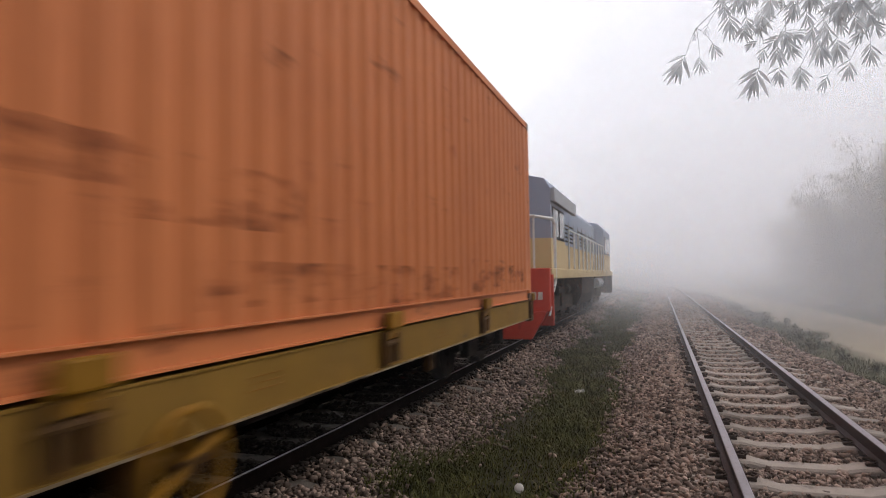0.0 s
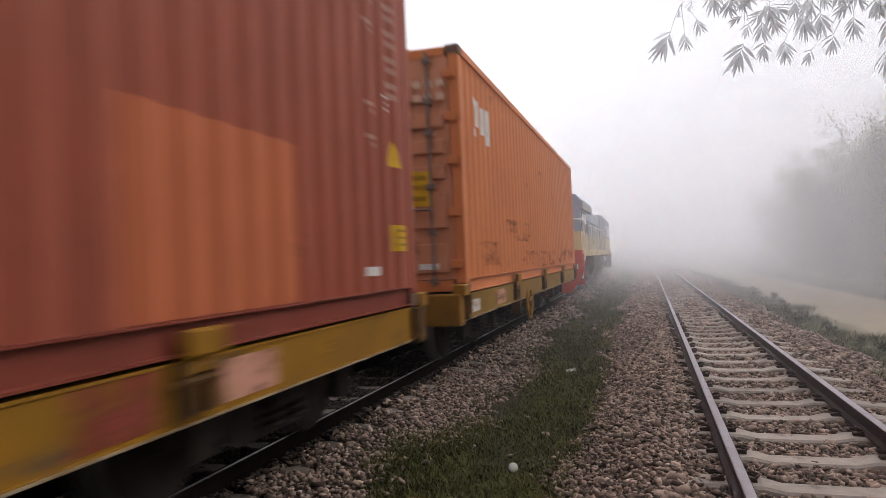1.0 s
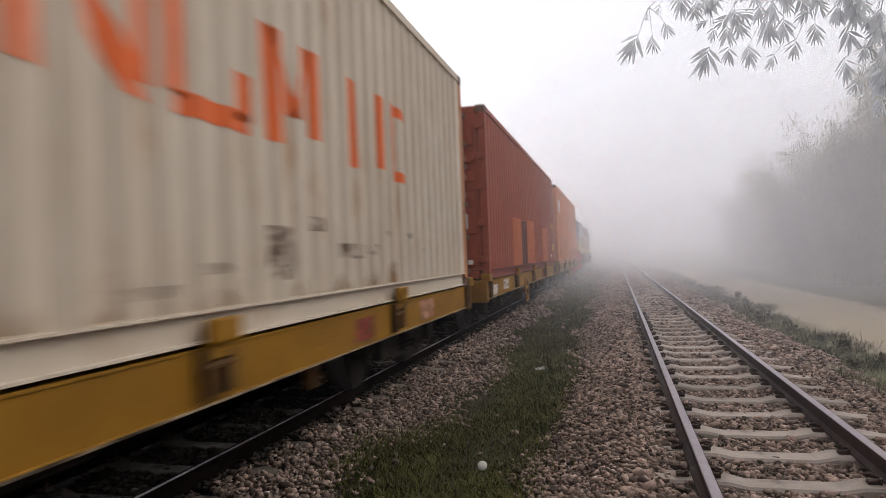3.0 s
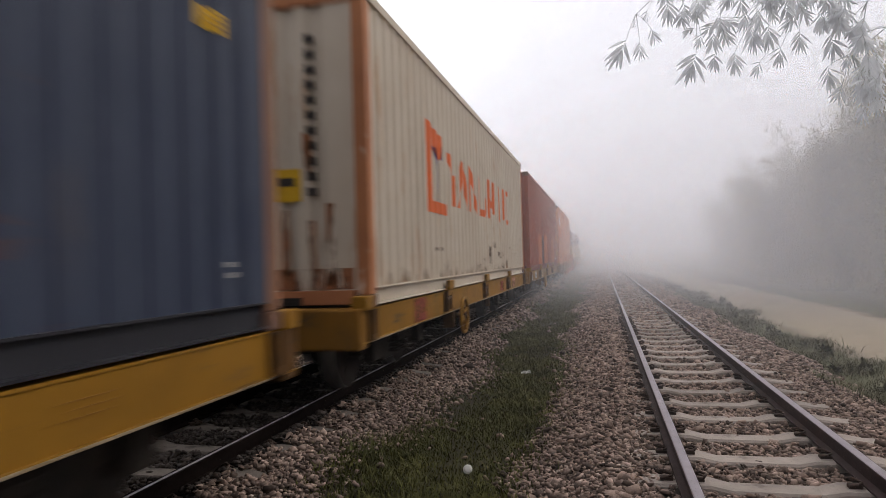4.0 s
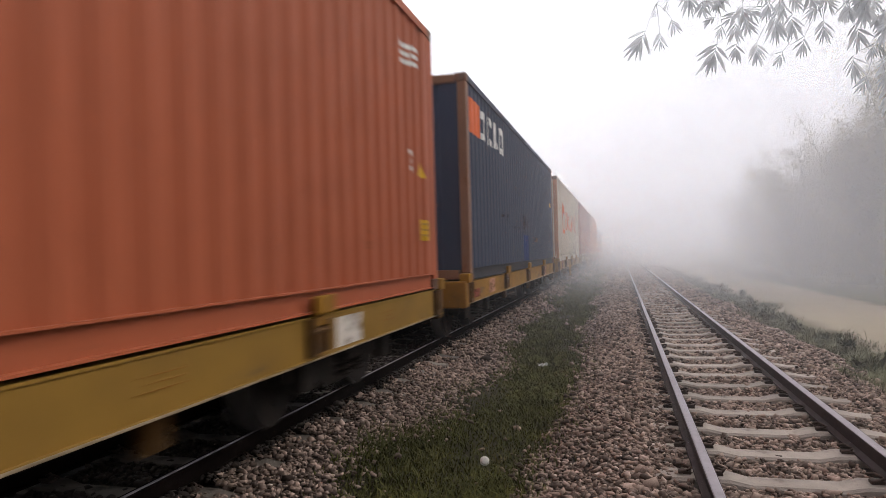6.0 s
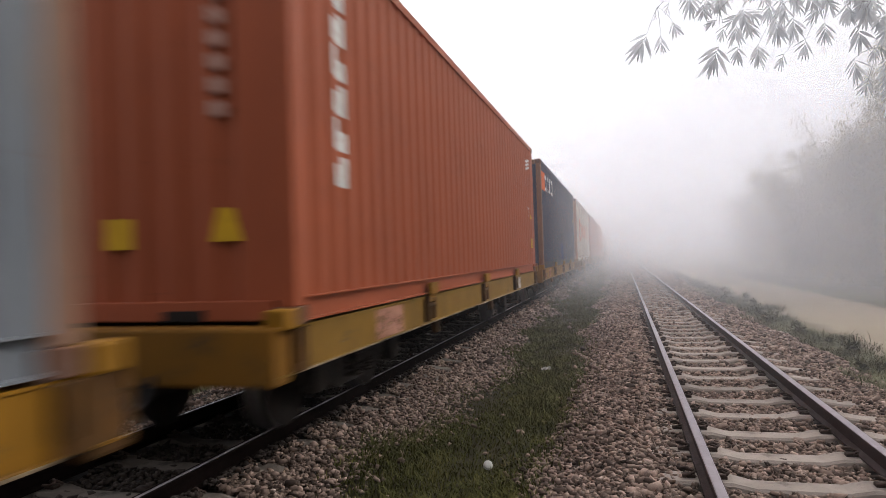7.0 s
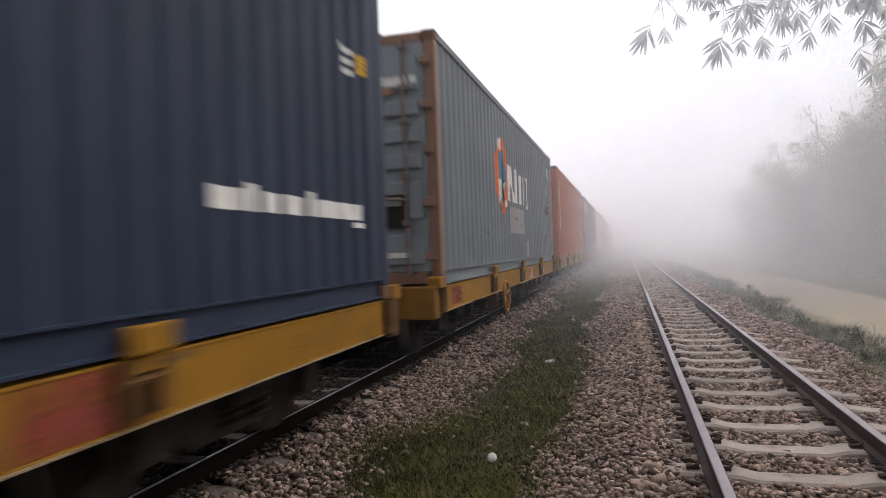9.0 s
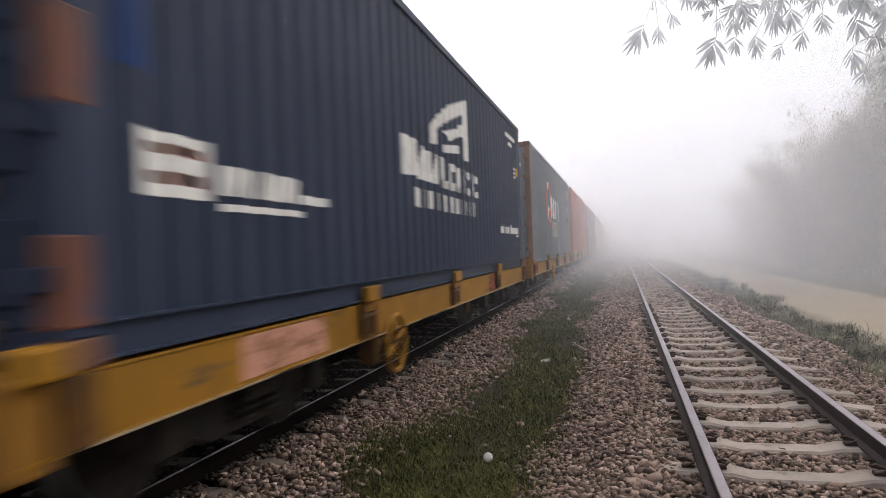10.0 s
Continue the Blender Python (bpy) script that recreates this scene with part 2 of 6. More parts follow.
def ground_z(x, y=0.0):
    """Ballast beds at -0.17, the grassy dip between them, the lower verge and path on the other side."""
    x = np.asarray(x, dtype=float)
    wob = 0.10 * np.sin(0.9 * np.asarray(y) + 0.7) + 0.06 * np.sin(2.3 * np.asarray(y))
    bed_z = -0.185 - 0.02 * smooth(0.55, 0.7, x) * (1 - smooth(1.35, 1.5, x))
    z = bed_z - 0.15 * smooth(-2.35, -1.75, x + wob) + 0.15 * smooth(-0.75, -0.15, x + wob)
    z = z - 0.22 * smooth(2.35, 3.05, x + wob)
    z = z - 0.22 * (1 - smooth(-5.3, -4.6, x))
    return z + 0.012 * np.sin(3.1 * x + 1.7 * np.asarray(y)) * np.cos(2.2 * np.asarray(y) - x)


M_GROUND = surface("ground_soil", (0.040, 0.031, 0.025), 0.95, 0, (0.022, 0.017, 0.014), 2.5, grain=25, bump=0.6)


def zoned_ground():
    """Dark gravelly soil under the beds, green turf in strips, pale sand on the path; borders run ragged along the track."""
    t = M_GROUND.node_tree
    bsdf = t.nodes["Principled BSDF"]
    soil = bsdf.inputs["Base Color"].links[0].from_socket
    geo = t.nodes.new("ShaderNodeNewGeometry")
    sep = t.nodes.new("ShaderNodeSeparateXYZ")
    t.links.new(geo.outputs["Position"], sep.inputs[0])
    wob = node(t, "ShaderNodeTexNoise", Scale=0.9, Detail=6.0)
    t.links.new(geo.outputs["Position"], wob.inputs["Vector"])
    add = node(t, "ShaderNodeMath")
    add.operation = "MULTIPLY_ADD"
    add.inputs[1].default_value = 0.9
    t.links.new(wob.outputs["Fac"], add.inputs[0])
    t.links.new(sep.outputs["X"], add.inputs[2])
    grain = node(t, "ShaderNodeTexNoise", Scale=14.0, Detail=8.0)
    t.links.new(geo.outputs["Position"], grain.inputs["Vector"])

    def tint(a, b):
        mx = t.nodes.new("ShaderNodeMix")
        mx.data_type = "RGBA"
        mx.inputs["A"].default_value, mx.inputs["B"].default_value = rgba(a), rgba(b)
        t.links.new(grain.outputs["Fac"], mx.inputs["Factor"])
        return mx.outputs["Result"]

    def zone(below, colour, a, b, soft):
        lo, hi = t.nodes.new("ShaderNodeMapRange"), t.nodes.new("ShaderNodeMapRange")
        for n, c, s in ((lo, a, soft), (hi, b, -soft)):
            n.inputs["From Min"].default_value, n.inputs["From Max"].default_value = c + 0.45 - s, c + 0.45 + s
            t.links.new(add.outputs[0], n.inputs["Value"])
        mu = t.nodes.new("ShaderNodeMath")
        mu.operation = "MULTIPLY"
        t.links.new(lo.outputs[0], mu.inputs[0])
        t.links.new(hi.outputs[0], mu.inputs[1])
        mx = t.nodes.new("ShaderNodeMix")
        mx.data_type = "RGBA"
        t.links.new(mu.outputs[0], mx.inputs["Factor"])
        t.links.new(below, mx.inputs["A"])
        t.links.new(colour, mx.inputs["B"])
        return mx.outputs["Result"]

    out = zone(soil, tint((0.018, 0.018, 0.008), (0.038, 0.030, 0.016)), -1.75, -0.55, 0.15)
    # soil under the train, its shade put into the colour
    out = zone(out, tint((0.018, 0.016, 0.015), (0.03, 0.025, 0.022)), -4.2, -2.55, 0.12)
    out = zone(out, tint((0.06, 0.065, 0.03), (0.11, 0.10, 0.055)), 2.6, 3.75, 0.2)
    out = zone(out, tint((0.27, 0.22, 0.155), (0.20, 0.16, 0.115)), 3.75, 6.6, 0.25)
    out = zone(out, tint((0.05, 0.055, 0.025), (0.10, 0.085, 0.045)), 6.6, 900, 0.4)
    out = zone(out, tint((0.05, 0.06, 0.025), (0.10, 0.09, 0.045)), -900, -5.2, 0.3)
    t.links.new(out, bsdf.inputs["Base Color"])


zoned_ground()


def ground():
    xs = np.concatenate([[-800, -300, -100, -40, -15, -9], np.arange(-6.0, 7.01, 0.12), [9, 14, 25, 60, 150, 400, 800]])
    ys = np.concatenate([[-300, -60, -20, -6], np.arange(-2, 30.01, 0.25), np.arange(32, 100, 4), [120, 160, 250, 500, 1000]])
    gx, gy = np.meshgrid(xs, ys)
    v = np.stack([gx, gy, ground_z(gx, gy)], -1).reshape(-1, 3)
    nx, ny = len(xs), len(ys)
    i, j = np.meshgrid(np.arange(nx - 1), np.arange(ny - 1))
    a = (j * nx + i).ravel()
    me = mesh_from("ground", v, 4, np.stack([a, a + 1, a + nx + 1, a + nx], -1), M_GROUND)
    me.polygons.foreach_set("use_smooth", [True] * len(me.polygons))
    return tagged(new("ground", me), "ground with ballast beds, turf strips and a sandy path", "ground", kind="structure")


ground()


# ---- tracks ----
RAIL_OUTLINE = [(-0.055, -0.13), (0.055, -0.13), (0.055, -0.118), (0.012, -0.105), (0.010, -0.040), (0.032, -0.030), (0.032, -0.003), (-0.032, -0.003), (-0.032, -0.030), (-0.010, -0.040), (-0.012, -0.105), (-0.055, -0.118)]
SLEEPERS_Y0, SLEEPER_STEP = 4.5, 0.612


def sleeper_mesh():
    """A tapered concrete sleeper with a dipped middle and raised rail seats."""
    bm = bmesh.new()
    n = 16
    rows = []
    for i in range(n + 1):
        x = -1.0 + 2.0 * i / n
        seat = smooth(0.25, 0.38, np.array(abs(x))) * (1 - smooth(0.78, 0.92, np.array(abs(x))))
        top = -0.160 + 0.028 * float(seat)
        half = 0.098 + 0.010 * float(seat)
        rows.append([bm.verts.new((x, s * w, z)) for s, w, z in ((-1, half + 0.02, -0.33), (-1, half, top - 0.016), (-1, half - 0.016, top), (1, half - 0.016, top), (1, half, top - 0.016), (1, half + 0.02, -0.33))])
    for a, b in zip(rows, rows[1:]):
        for k in range(5):
            bm.faces.new((a[k], b[k], b[k + 1], a[k + 1]))
    bm.faces.new(rows[0])
    bm.faces.new(rows[-1][::-1])
    return bm


def clip_mesh():
    """A bent spring clip in its iron shoulder."""
    bm = bmesh.new()
    box(bm, -0.03, 0.045, -0.03, 0.03, -0.145, -0.112, bevel=0.006)
    path = [(-0.025, -0.045, -0.105), (0.035, -0.045, -0.10), (0.055, -0.02, -0.085), (0.02, 0.0, -0.075), (-0.025, 0.015, -0.098), (0.0, 0.045, -0.10), (0.05, 0.045, -0.115)]
    for a, b in zip(path, path[1:]):
        rod(bm, a, b, 0.009, 6)
    return bm


def track(cx, label, y0, y1, phase, concrete):
    t = tagged(new("railway_track"), label, "railway track", group="parallel railway tracks", kind="structure")
    t.matrix_basis = pose(cx, 0, 0)
    for s in (-1, 1):
        bm = bmesh.new()
        extrude_y(bm, [(s * 0.5325 + x, z) for x, z in RAIL_OUTLINE], y0, y1)
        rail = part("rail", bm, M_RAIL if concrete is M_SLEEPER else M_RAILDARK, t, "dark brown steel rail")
        bm = bmesh.new()
        wide = 0.030 if concrete is M_SLEEPER else 0.012
        extrude_y(bm, [(s * 0.5325 - wide, -0.004), (s * 0.5325 + wide, -0.004), (s * 0.5325 + wide * 0.8, 0.0), (s * 0.5325 - wide * 0.8, 0.0)], y0, y1)
        part("running_face", bm, M_RAILTOP, rail, "polished top of the rail")
    first = part("sleeper", sleeper_mesh(), concrete, t)
    clip = part("rail_clip", clip_mesh(), M_CLIP, first, smooth=True)
    clip.matrix_basis = pose(0.5325 + 0.085, 0, 0)
    k0, k1 = math.ceil((y0 + 0.3 - phase) / SLEEPER_STEP), math.floor((min(y1, 75) - phase) / SLEEPER_STEP)
    rng = random.Random(3)
    for k in range(k0, k1 + 1):
        m = pose(rng.uniform(-0.015, 0.015), phase + k * SLEEPER_STEP + rng.uniform(-0.02, 0.02), rng.uniform(-0.006, 0.004), 0, 0, rng.uniform(-0.8, 0.8))
        ob = first if k == k0 else again("sleeper", first, t, m)
        first.matrix_basis = m if k == k0 else first.matrix_basis
        if 2.5 < phase + k * SLEEPER_STEP < 16:
            for s in (-1, 1):
                for side in (-1, 1):
                    if k == k0 and s == side == 1:
                        continue
                    again("rail_clip", clip, ob, pose(s * 0.5325 + side * 0.085, 0, 0, 0, 0, 0 if side > 0 else 180))
    return t


track(RIGHT_X, "empty railway track with pale concrete sleepers and brown rails", -14, 130, SLEEPERS_Y0, M_SLEEPER)
track(TRAIN_X, "railway track under the passing container train", -14, 170, 4.28, M_SLEEPERSHADE)


# ---- containers ----
LEN, HALF, TALL = 12.192, 1.219, 2.896
WAVE, DEEP = 0.278, 0.036


def wave_points(y0, y1, flip=1):
    """Breaks of the corrugation from y0 to y1: (y, depth)."""
    pts, y = [(y0, 0.0)], y0 + 0.05
    while y + WAVE < y1:
        for dy, d in ((0.0, 0.0), (0.068, DEEP), (0.139, DEEP), (0.207, 0.0)):
            pts.append((y + dy, d))
        y += WAVE
    pts.append((y1, 0.0))
    return pts


SIDE = wave_points(-LEN / 2 + 0.16, LEN / 2 - 0.16)
SIDE_Y, SIDE_D = np.array([p[0] for p in SIDE]), np.array([p[1] for p in SIDE])
ENDW = wave_points(-HALF + 0.12, HALF - 0.12)


def sheet_along(bm, pts, place, z0, z1, rows=1):
    """A corrugated sheet; place(s, depth, z) gives the point."""
    zs = [z0 + (z1 - z0) * k / rows for k in range(rows + 1)]
    grid = [[bm.verts.new(place(s, d, z)) for z in zs] for s, d in pts]
    for a, b in zip(grid, grid[1:]):
        for k in range(rows):
            bm.faces.new((a[k], b[k], b[k + 1], a[k + 1]))


def decal(parent, b0, b1, z0, z1, material, lean=0.0, name="marking", label="", slant=0.0, side=True):
    """A painted bar on the corrugated side, from b0 to b1 metres behind the front, following every fold. lean shifts its top forward;
    slant raises its far end. On the end wall (side=False) b0, b1 are x."""
    xs, ds = (SIDE_Y, SIDE_D) if side else (np.array([p[0] for p in ENDW]), np.array([p[1] for p in ENDW]))
    a, b = (LEN / 2 - max(b0, b1), LEN / 2 - min(b0, b1)) if side else (min(b0, b1), max(b0, b1))
    bm = bmesh.new()
    nz = 1 if not lean else 6
    rows = []
    for k in range(nz + 1):
        off = lean * k / nz
        cut_y = sorted({a + off, b + off, *[v for v in xs if a + off < v < b + off]})
        rows.append([(y, float(np.interp(y, xs, ds))) for y in cut_y])
    for k in range(nz):
        for lo, hi in ([rows[k], rows[k + 1]],) if nz == 1 else ([rows[k], rows[k]],):
            vs = []
            for (y, d), (y2, d2) in zip(lo, hi):
                up = slant * (y - a) / max(b - a, 1e-6)
                za, zb = z0 + (z1 - z0) * k / nz + up, z0 + (z1 - z0) * (k + 1) / nz + up
                pt = (lambda y, d, z: (HALF - 0.0085 - d, y, z)) if side else (lambda y, d, z: (y, -LEN / 2 + 0.0315 + d, z))
                vs.append((bm.verts.new(pt(y, d, za)), bm.verts.new(pt(y2, d2, zb))))
            for p, q in zip(vs, vs[1:]):
                bm.faces.new((p[0], q[0], q[1], p[1]))
    ob = part(name, bm, material, parent, label)
    return ob


def shape(parent, pts, material, name="marking", label=""):
    """A painted convex shape on the corrugated side, corners (metres behind the front, height), laid over every fold."""
    poly = [(LEN / 2 - b, z) for b, z in pts]
    lo, hi = min(p[0] for p in poly), max(p[0] for p in poly)
    cuts = [lo, *[v for v in SIDE_Y if lo < v < hi], hi]
    bm = bmesh.new()

    def clip(ring_, limit, sign):
        out = []
        for (y0, z0), (y1, z1) in zip(ring_, ring_[1:] + ring_[:1]):
            in0, in1 = sign * (y0 - limit) >= -1e-9, sign * (y1 - limit) >= -1e-9
            if in0:
                out.append((y0, z0))
            if in0 != in1:
                u = (limit - y0) / (y1 - y0)
                out.append((limit, z0 + (z1 - z0) * u))
        return out

    for a, b in zip(cuts, cuts[1:]):
        strip = clip(clip(poly, a, 1), b, -1)
        if b - a > 1e-4 and len(strip) > 2:
            bm.faces.new([bm.verts.new((HALF - 0.0085 - float(np.interp(y, SIDE_Y, SIDE_D)), y, z)) for y, z in strip])
    return part(name, bm, material, parent, label)


def stroke(parent, a, b, wide, material, label=""):
    """A straight painted stroke from a to b, cut level at its ends unless it lies flat."""
    (b0, z0), (b1, z1) = a, b
    if abs(z1 - z0) > 0.25 * abs(b1 - b0):
        pts = [(b0 - wide / 2, z0), (b0 + wide / 2, z0), (b1 + wide / 2, z1), (b1 - wide / 2, z1)]
    else:
        pts = [(b0, z0 - wide / 2), (b1, z1 - wide / 2), (b1, z1 + wide / 2), (b0, z0 + wide / 2)]
    return shape(parent, pts, material, label=label)




def container(look_, label, doors, post=None, leaf=None, rail=None):
    """A 40-foot high-cube box. look_: paint material; doors: door end to the rear, else a corrugated end wall."""
    c = tagged(new("shipping_container"), label, "container", group="containers on the train")
    post, leaf = post or look_, leaf or look_
    bm = bmesh.new()
    sheet_along(bm, SIDE, lambda s, d, z: (HALF - 0.012 - d, s, z), 0.175, TALL - 0.10)
    right = part("side_wall", bm, look_, c, "corrugated painted steel side")
    bm = bmesh.new()
    sheet_along(bm, SIDE, lambda s, d, z: (-HALF + 0.012 + d, s, z), 0.175, TALL - 0.10)
    part("side_wall", bm, look_, c)
    bm = bmesh.new()
    sheet_along(bm, ENDW, lambda s, d, z: (s, LEN / 2 - 0.035 - d, z), 0.16, TALL - 0.10)
    part("end_wall", bm, look_, c)
    bm = bmesh.new()
    sheet_along(bm, SIDE, lambda s, d, z: (z, s, TALL - 0.025 - d * 0.5), -HALF + 0.05, HALF - 0.05)
    part("roof", bm, look_, c)
    part("floor", blocks((-HALF + 0.05, HALF - 0.05, -LEN / 2 + 0.1, LEN / 2 - 0.1, 0.10, 0.165)), M_UNDER, c)
    for s in (-1, 1):
        # top rail, and a bottom rail whose lip stands over a set-back web
        part("top_rail", blocks((s * (HALF - 0.06), s * HALF, -LEN / 2 + 0.17, LEN / 2 - 0.17, TALL - 0.10, TALL - 0.012), bevel=0.008), look_, c)
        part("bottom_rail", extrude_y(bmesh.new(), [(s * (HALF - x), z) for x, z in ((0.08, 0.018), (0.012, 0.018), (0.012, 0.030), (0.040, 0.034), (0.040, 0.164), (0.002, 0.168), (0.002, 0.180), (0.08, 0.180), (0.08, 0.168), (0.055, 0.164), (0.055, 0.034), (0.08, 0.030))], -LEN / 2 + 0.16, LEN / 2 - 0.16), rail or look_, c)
        for e_ in (-1, 1):
            part("corner_post", blocks((s * (HALF - 0.13), s * (HALF - 0.004), e_ * (LEN / 2 - 0.16), e_ * (LEN / 2 - 0.006), 0.118, TALL - 0.118), bevel=0.012), post, c)
            for z in (0.0, TALL - 0.118):
                part("corner_casting", blocks((s * (HALF - 0.162), s * HALF, e_ * (LEN / 2 - 0.178), e_ * LEN / 2, z, z + 0.118), bevel=0.010), M_CASTING, c, "scuffed steel corner block")
    for e_ in (-1, 1):
        part("header", blocks((-HALF + 0.17, HALF - 0.17, e_ * (LEN / 2 - 0.09), e_ * (LEN / 2 - 0.012), TALL - 0.13, TALL - 0.01), bevel=0.008), post if e_ < 0 else look_, c)
        part("end_sill", blocks((-HALF + 0.17, HALF - 0.17, e_ * (LEN / 2 - 0.10), e_ * (LEN / 2 - 0.012), 0.03, 0.16), bevel=0.008), post if e_ < 0 else look_, c)
    if not doors:
        bm = bmesh.new()
        sheet_along(bm, ENDW, lambda s, d, z: (s, -LEN / 2 + 0.035 + d, z), 0.16, TALL - 0.12)
        part("end_wall", bm, look_, c)
        part("grease_plate", blocks((0.25, 0.55, -LEN / 2 - 0.002, -LEN / 2 + 0.02, 0.03, 0.10)), M_UNDER, c)
        return c, right
    y = -LEN / 2 + 0.02
    for s in (-1, 1):
        bm = bmesh.new()
        x0, x1 = (0.012, HALF - 0.14) if s > 0 else (-HALF + 0.14, -0.012)
        panels = []
        # door leaf: a frame with five pressed horizontal panels
        box(bm, x0, x1, y, y + 0.05, 0.17, TALL - 0.135)
        for zc, tall in ((0.42, 0.34), (0.98, 0.42), (1.42, 0.16), (1.72, 0.16), (2.02, 0.16), (2.42, 0.36)):
            panels.append((x0 + 0.07, x1 - 0.07, y - 0.032, y + 0.002, zc - tall / 2, zc + tall / 2))
        d = part("door", bm, leaf, c, "steel door with pressed panels and locking rods")
        for pn in panels:
            part("panel", blocks(pn, bevel=0.012), leaf, d)
        for xr in ((x0 + 0.22), (x1 - 0.24)):
            bm = bmesh.new()
            rod(bm, (xr, y - 0.055, 0.10), (xr, y - 0.055, TALL - 0.08), 0.017, 10)
            for zk in (0.16, 0.72, 1.25, 1.88, 2.25, TALL - 0.17):
                box(bm, xr - 0.05, xr + 0.05, y - 0.075, y - 0.03, zk - 0.035, zk + 0.035, bevel=0.006)
            part("locking_bar", bm, M_LOCKBAR, d, "grey steel locking rod with brackets")
            bm = bmesh.new()
            rod(bm, (xr, y - 0.075, 0.98), (xr + s * -0.30, y - 0.085, 1.00), 0.014, 8)
            box(bm, xr - s * 0.36, xr - s * 0.26, y - 0.10, y - 0.04, 0.96, 1.04, bevel=0.006)
            part("handle", bm, M_LOCKBAR, d)
        for zk in (0.35, 0.95, 1.55, 2.05, 2.55):
            xh = s * (HALF - 0.11)
            bm = blocks((xh - 0.06, xh + 0.06, y - 0.05, y + 0.01, zk - 0.05, zk + 0.05), bevel=0.01)
            part("hinge", bm, post, d)
        part("gasket", blocks((s * 0.002, s * 0.012, y - 0.004, y + 0.03, 0.17, TALL - 0.135)), M_RUBBER, d)
    return c, right


def paint(name, base, other, stain, stains, scale=(2.2, 2.2, 0.7), scuff=RUST, scuffs=0.22):
    return surface(name, base, 0.58, 0.0, other, 1.3, stain, stains, scale, 45, 0.12, contrast=0.55, scuff=tuple(0.55 * a + 0.25 * b for a, b in zip(scuff, base)), scuffs=scuffs, scuff_scale=(0.3, 1.1, 4.2))


C_ORANGE = paint("paint_orange", (0.54, 0.180, 0.064), (0.45, 0.145, 0.054), (0.33, 0.10, 0.042), 0.34, (1.4, 1.4, 2.0), scuffs=0.36)
C_DOORS = paint("paint_orange_grimy", (0.52, 0.235, 0.135), (0.42, 0.175, 0.10), (0.20, 0.09, 0.055), 0.40, (2.5, 2.5, 1.2), scuffs=0.36)
C_MAROON = paint("paint_maroon", (0.28, 0.070, 0.040), (0.22, 0.058, 0.036), (0.36, 0.13, 0.07), 0.22)
C_WHITE = paint("paint_white", (0.52, 0.45, 0.36), (0.43, 0.35, 0.27), (0.38, 0.23, 0.13), 0.50, (5.0, 5.0, 0.7), scuffs=0.16)
C_BLUE = paint("paint_blue", (0.045, 0.053, 0.078), (0.032, 0.040, 0.066), (0.085, 0.07, 0.065), 0.30, (3, 3, 0.6), scuffs=0.28)
C_RED = paint("paint_red", (0.33, 0.084, 0.036), (0.27, 0.072, 0.033), (0.25, 0.07, 0.04), 0.18)
C_GREY = paint("paint_grey", (0.160, 0.174, 0.188), (0.118, 0.131, 0.144), (0.20, 0.165, 0.13), 0.34, (4.0, 4.0, 0.5), scuffs=0.30)
C_GREYPOST = paint("paint_grey_rusted", (0.23, 0.13, 0.085), (0.17, 0.105, 0.075), (0.17, 0.085, 0.05), 0.40, (6, 6, 2))
C_NAVY = paint("paint_navy", (0.026, 0.034, 0.058), (0.019, 0.027, 0.048), (0.045, 0.045, 0.07), 0.22, (3, 3, 0.5), scuff=(0.06, 0.06, 0.08), scuffs=0.12)
# maroon darkened for the bottom-rail web, shade under the lip painted in
C_MAROONSHADE = paint("paint_maroon_web_shaded", (0.19, 0.042, 0.026), (0.14, 0.034, 0.022), (0.10, 0.05, 0.03), 0.3)
# bottom-rail web of the blue box, much darker than its sides
C_WEB = paint("paint_dark_web", (0.030, 0.029, 0.034), (0.020, 0.020, 0.025), (0.06, 0.045, 0.035), 0.3)
C_RUSTY = paint("paint_rusty", (0.44, 0.18, 0.075), (0.27, 0.105, 0.05), (0.55, 0.45, 0.36), 0.30, (6, 6, 2))
C_BROWN = paint("paint_brown", (0.22, 0.11, 0.065), (0.15, 0.08, 0.05), RUST, 0.4, (6, 6, 2))
C_DARKRED = paint("paint_patch_dark", (0.115, 0.045, 0.035), (0.09, 0.04, 0.033), (0.16, 0.06, 0.04), 0.2)
C_BRIGHT = paint("paint_patch_orange", (0.42, 0.12, 0.05), (0.36, 0.10, 0.045), (0.26, 0.07, 0.04), 0.25)
C_DEEPBLUE = paint("paint_patch_blue", (0.011, 0.032, 0.115), (0.010, 0.026, 0.085), (0.06, 0.07, 0.12), 0.2)
C_PALEGREY = paint("paint_patch_pale", (0.30, 0.28, 0.26), (0.24, 0.23, 0.22), (0.20, 0.13, 0.09), 0.35)
C_RUSTPATCH = paint("rust_patch", (0.21, 0.12, 0.08), (0.13, 0.09, 0.075), (0.09, 0.09, 0.12), 0.5, (5, 5, 3))


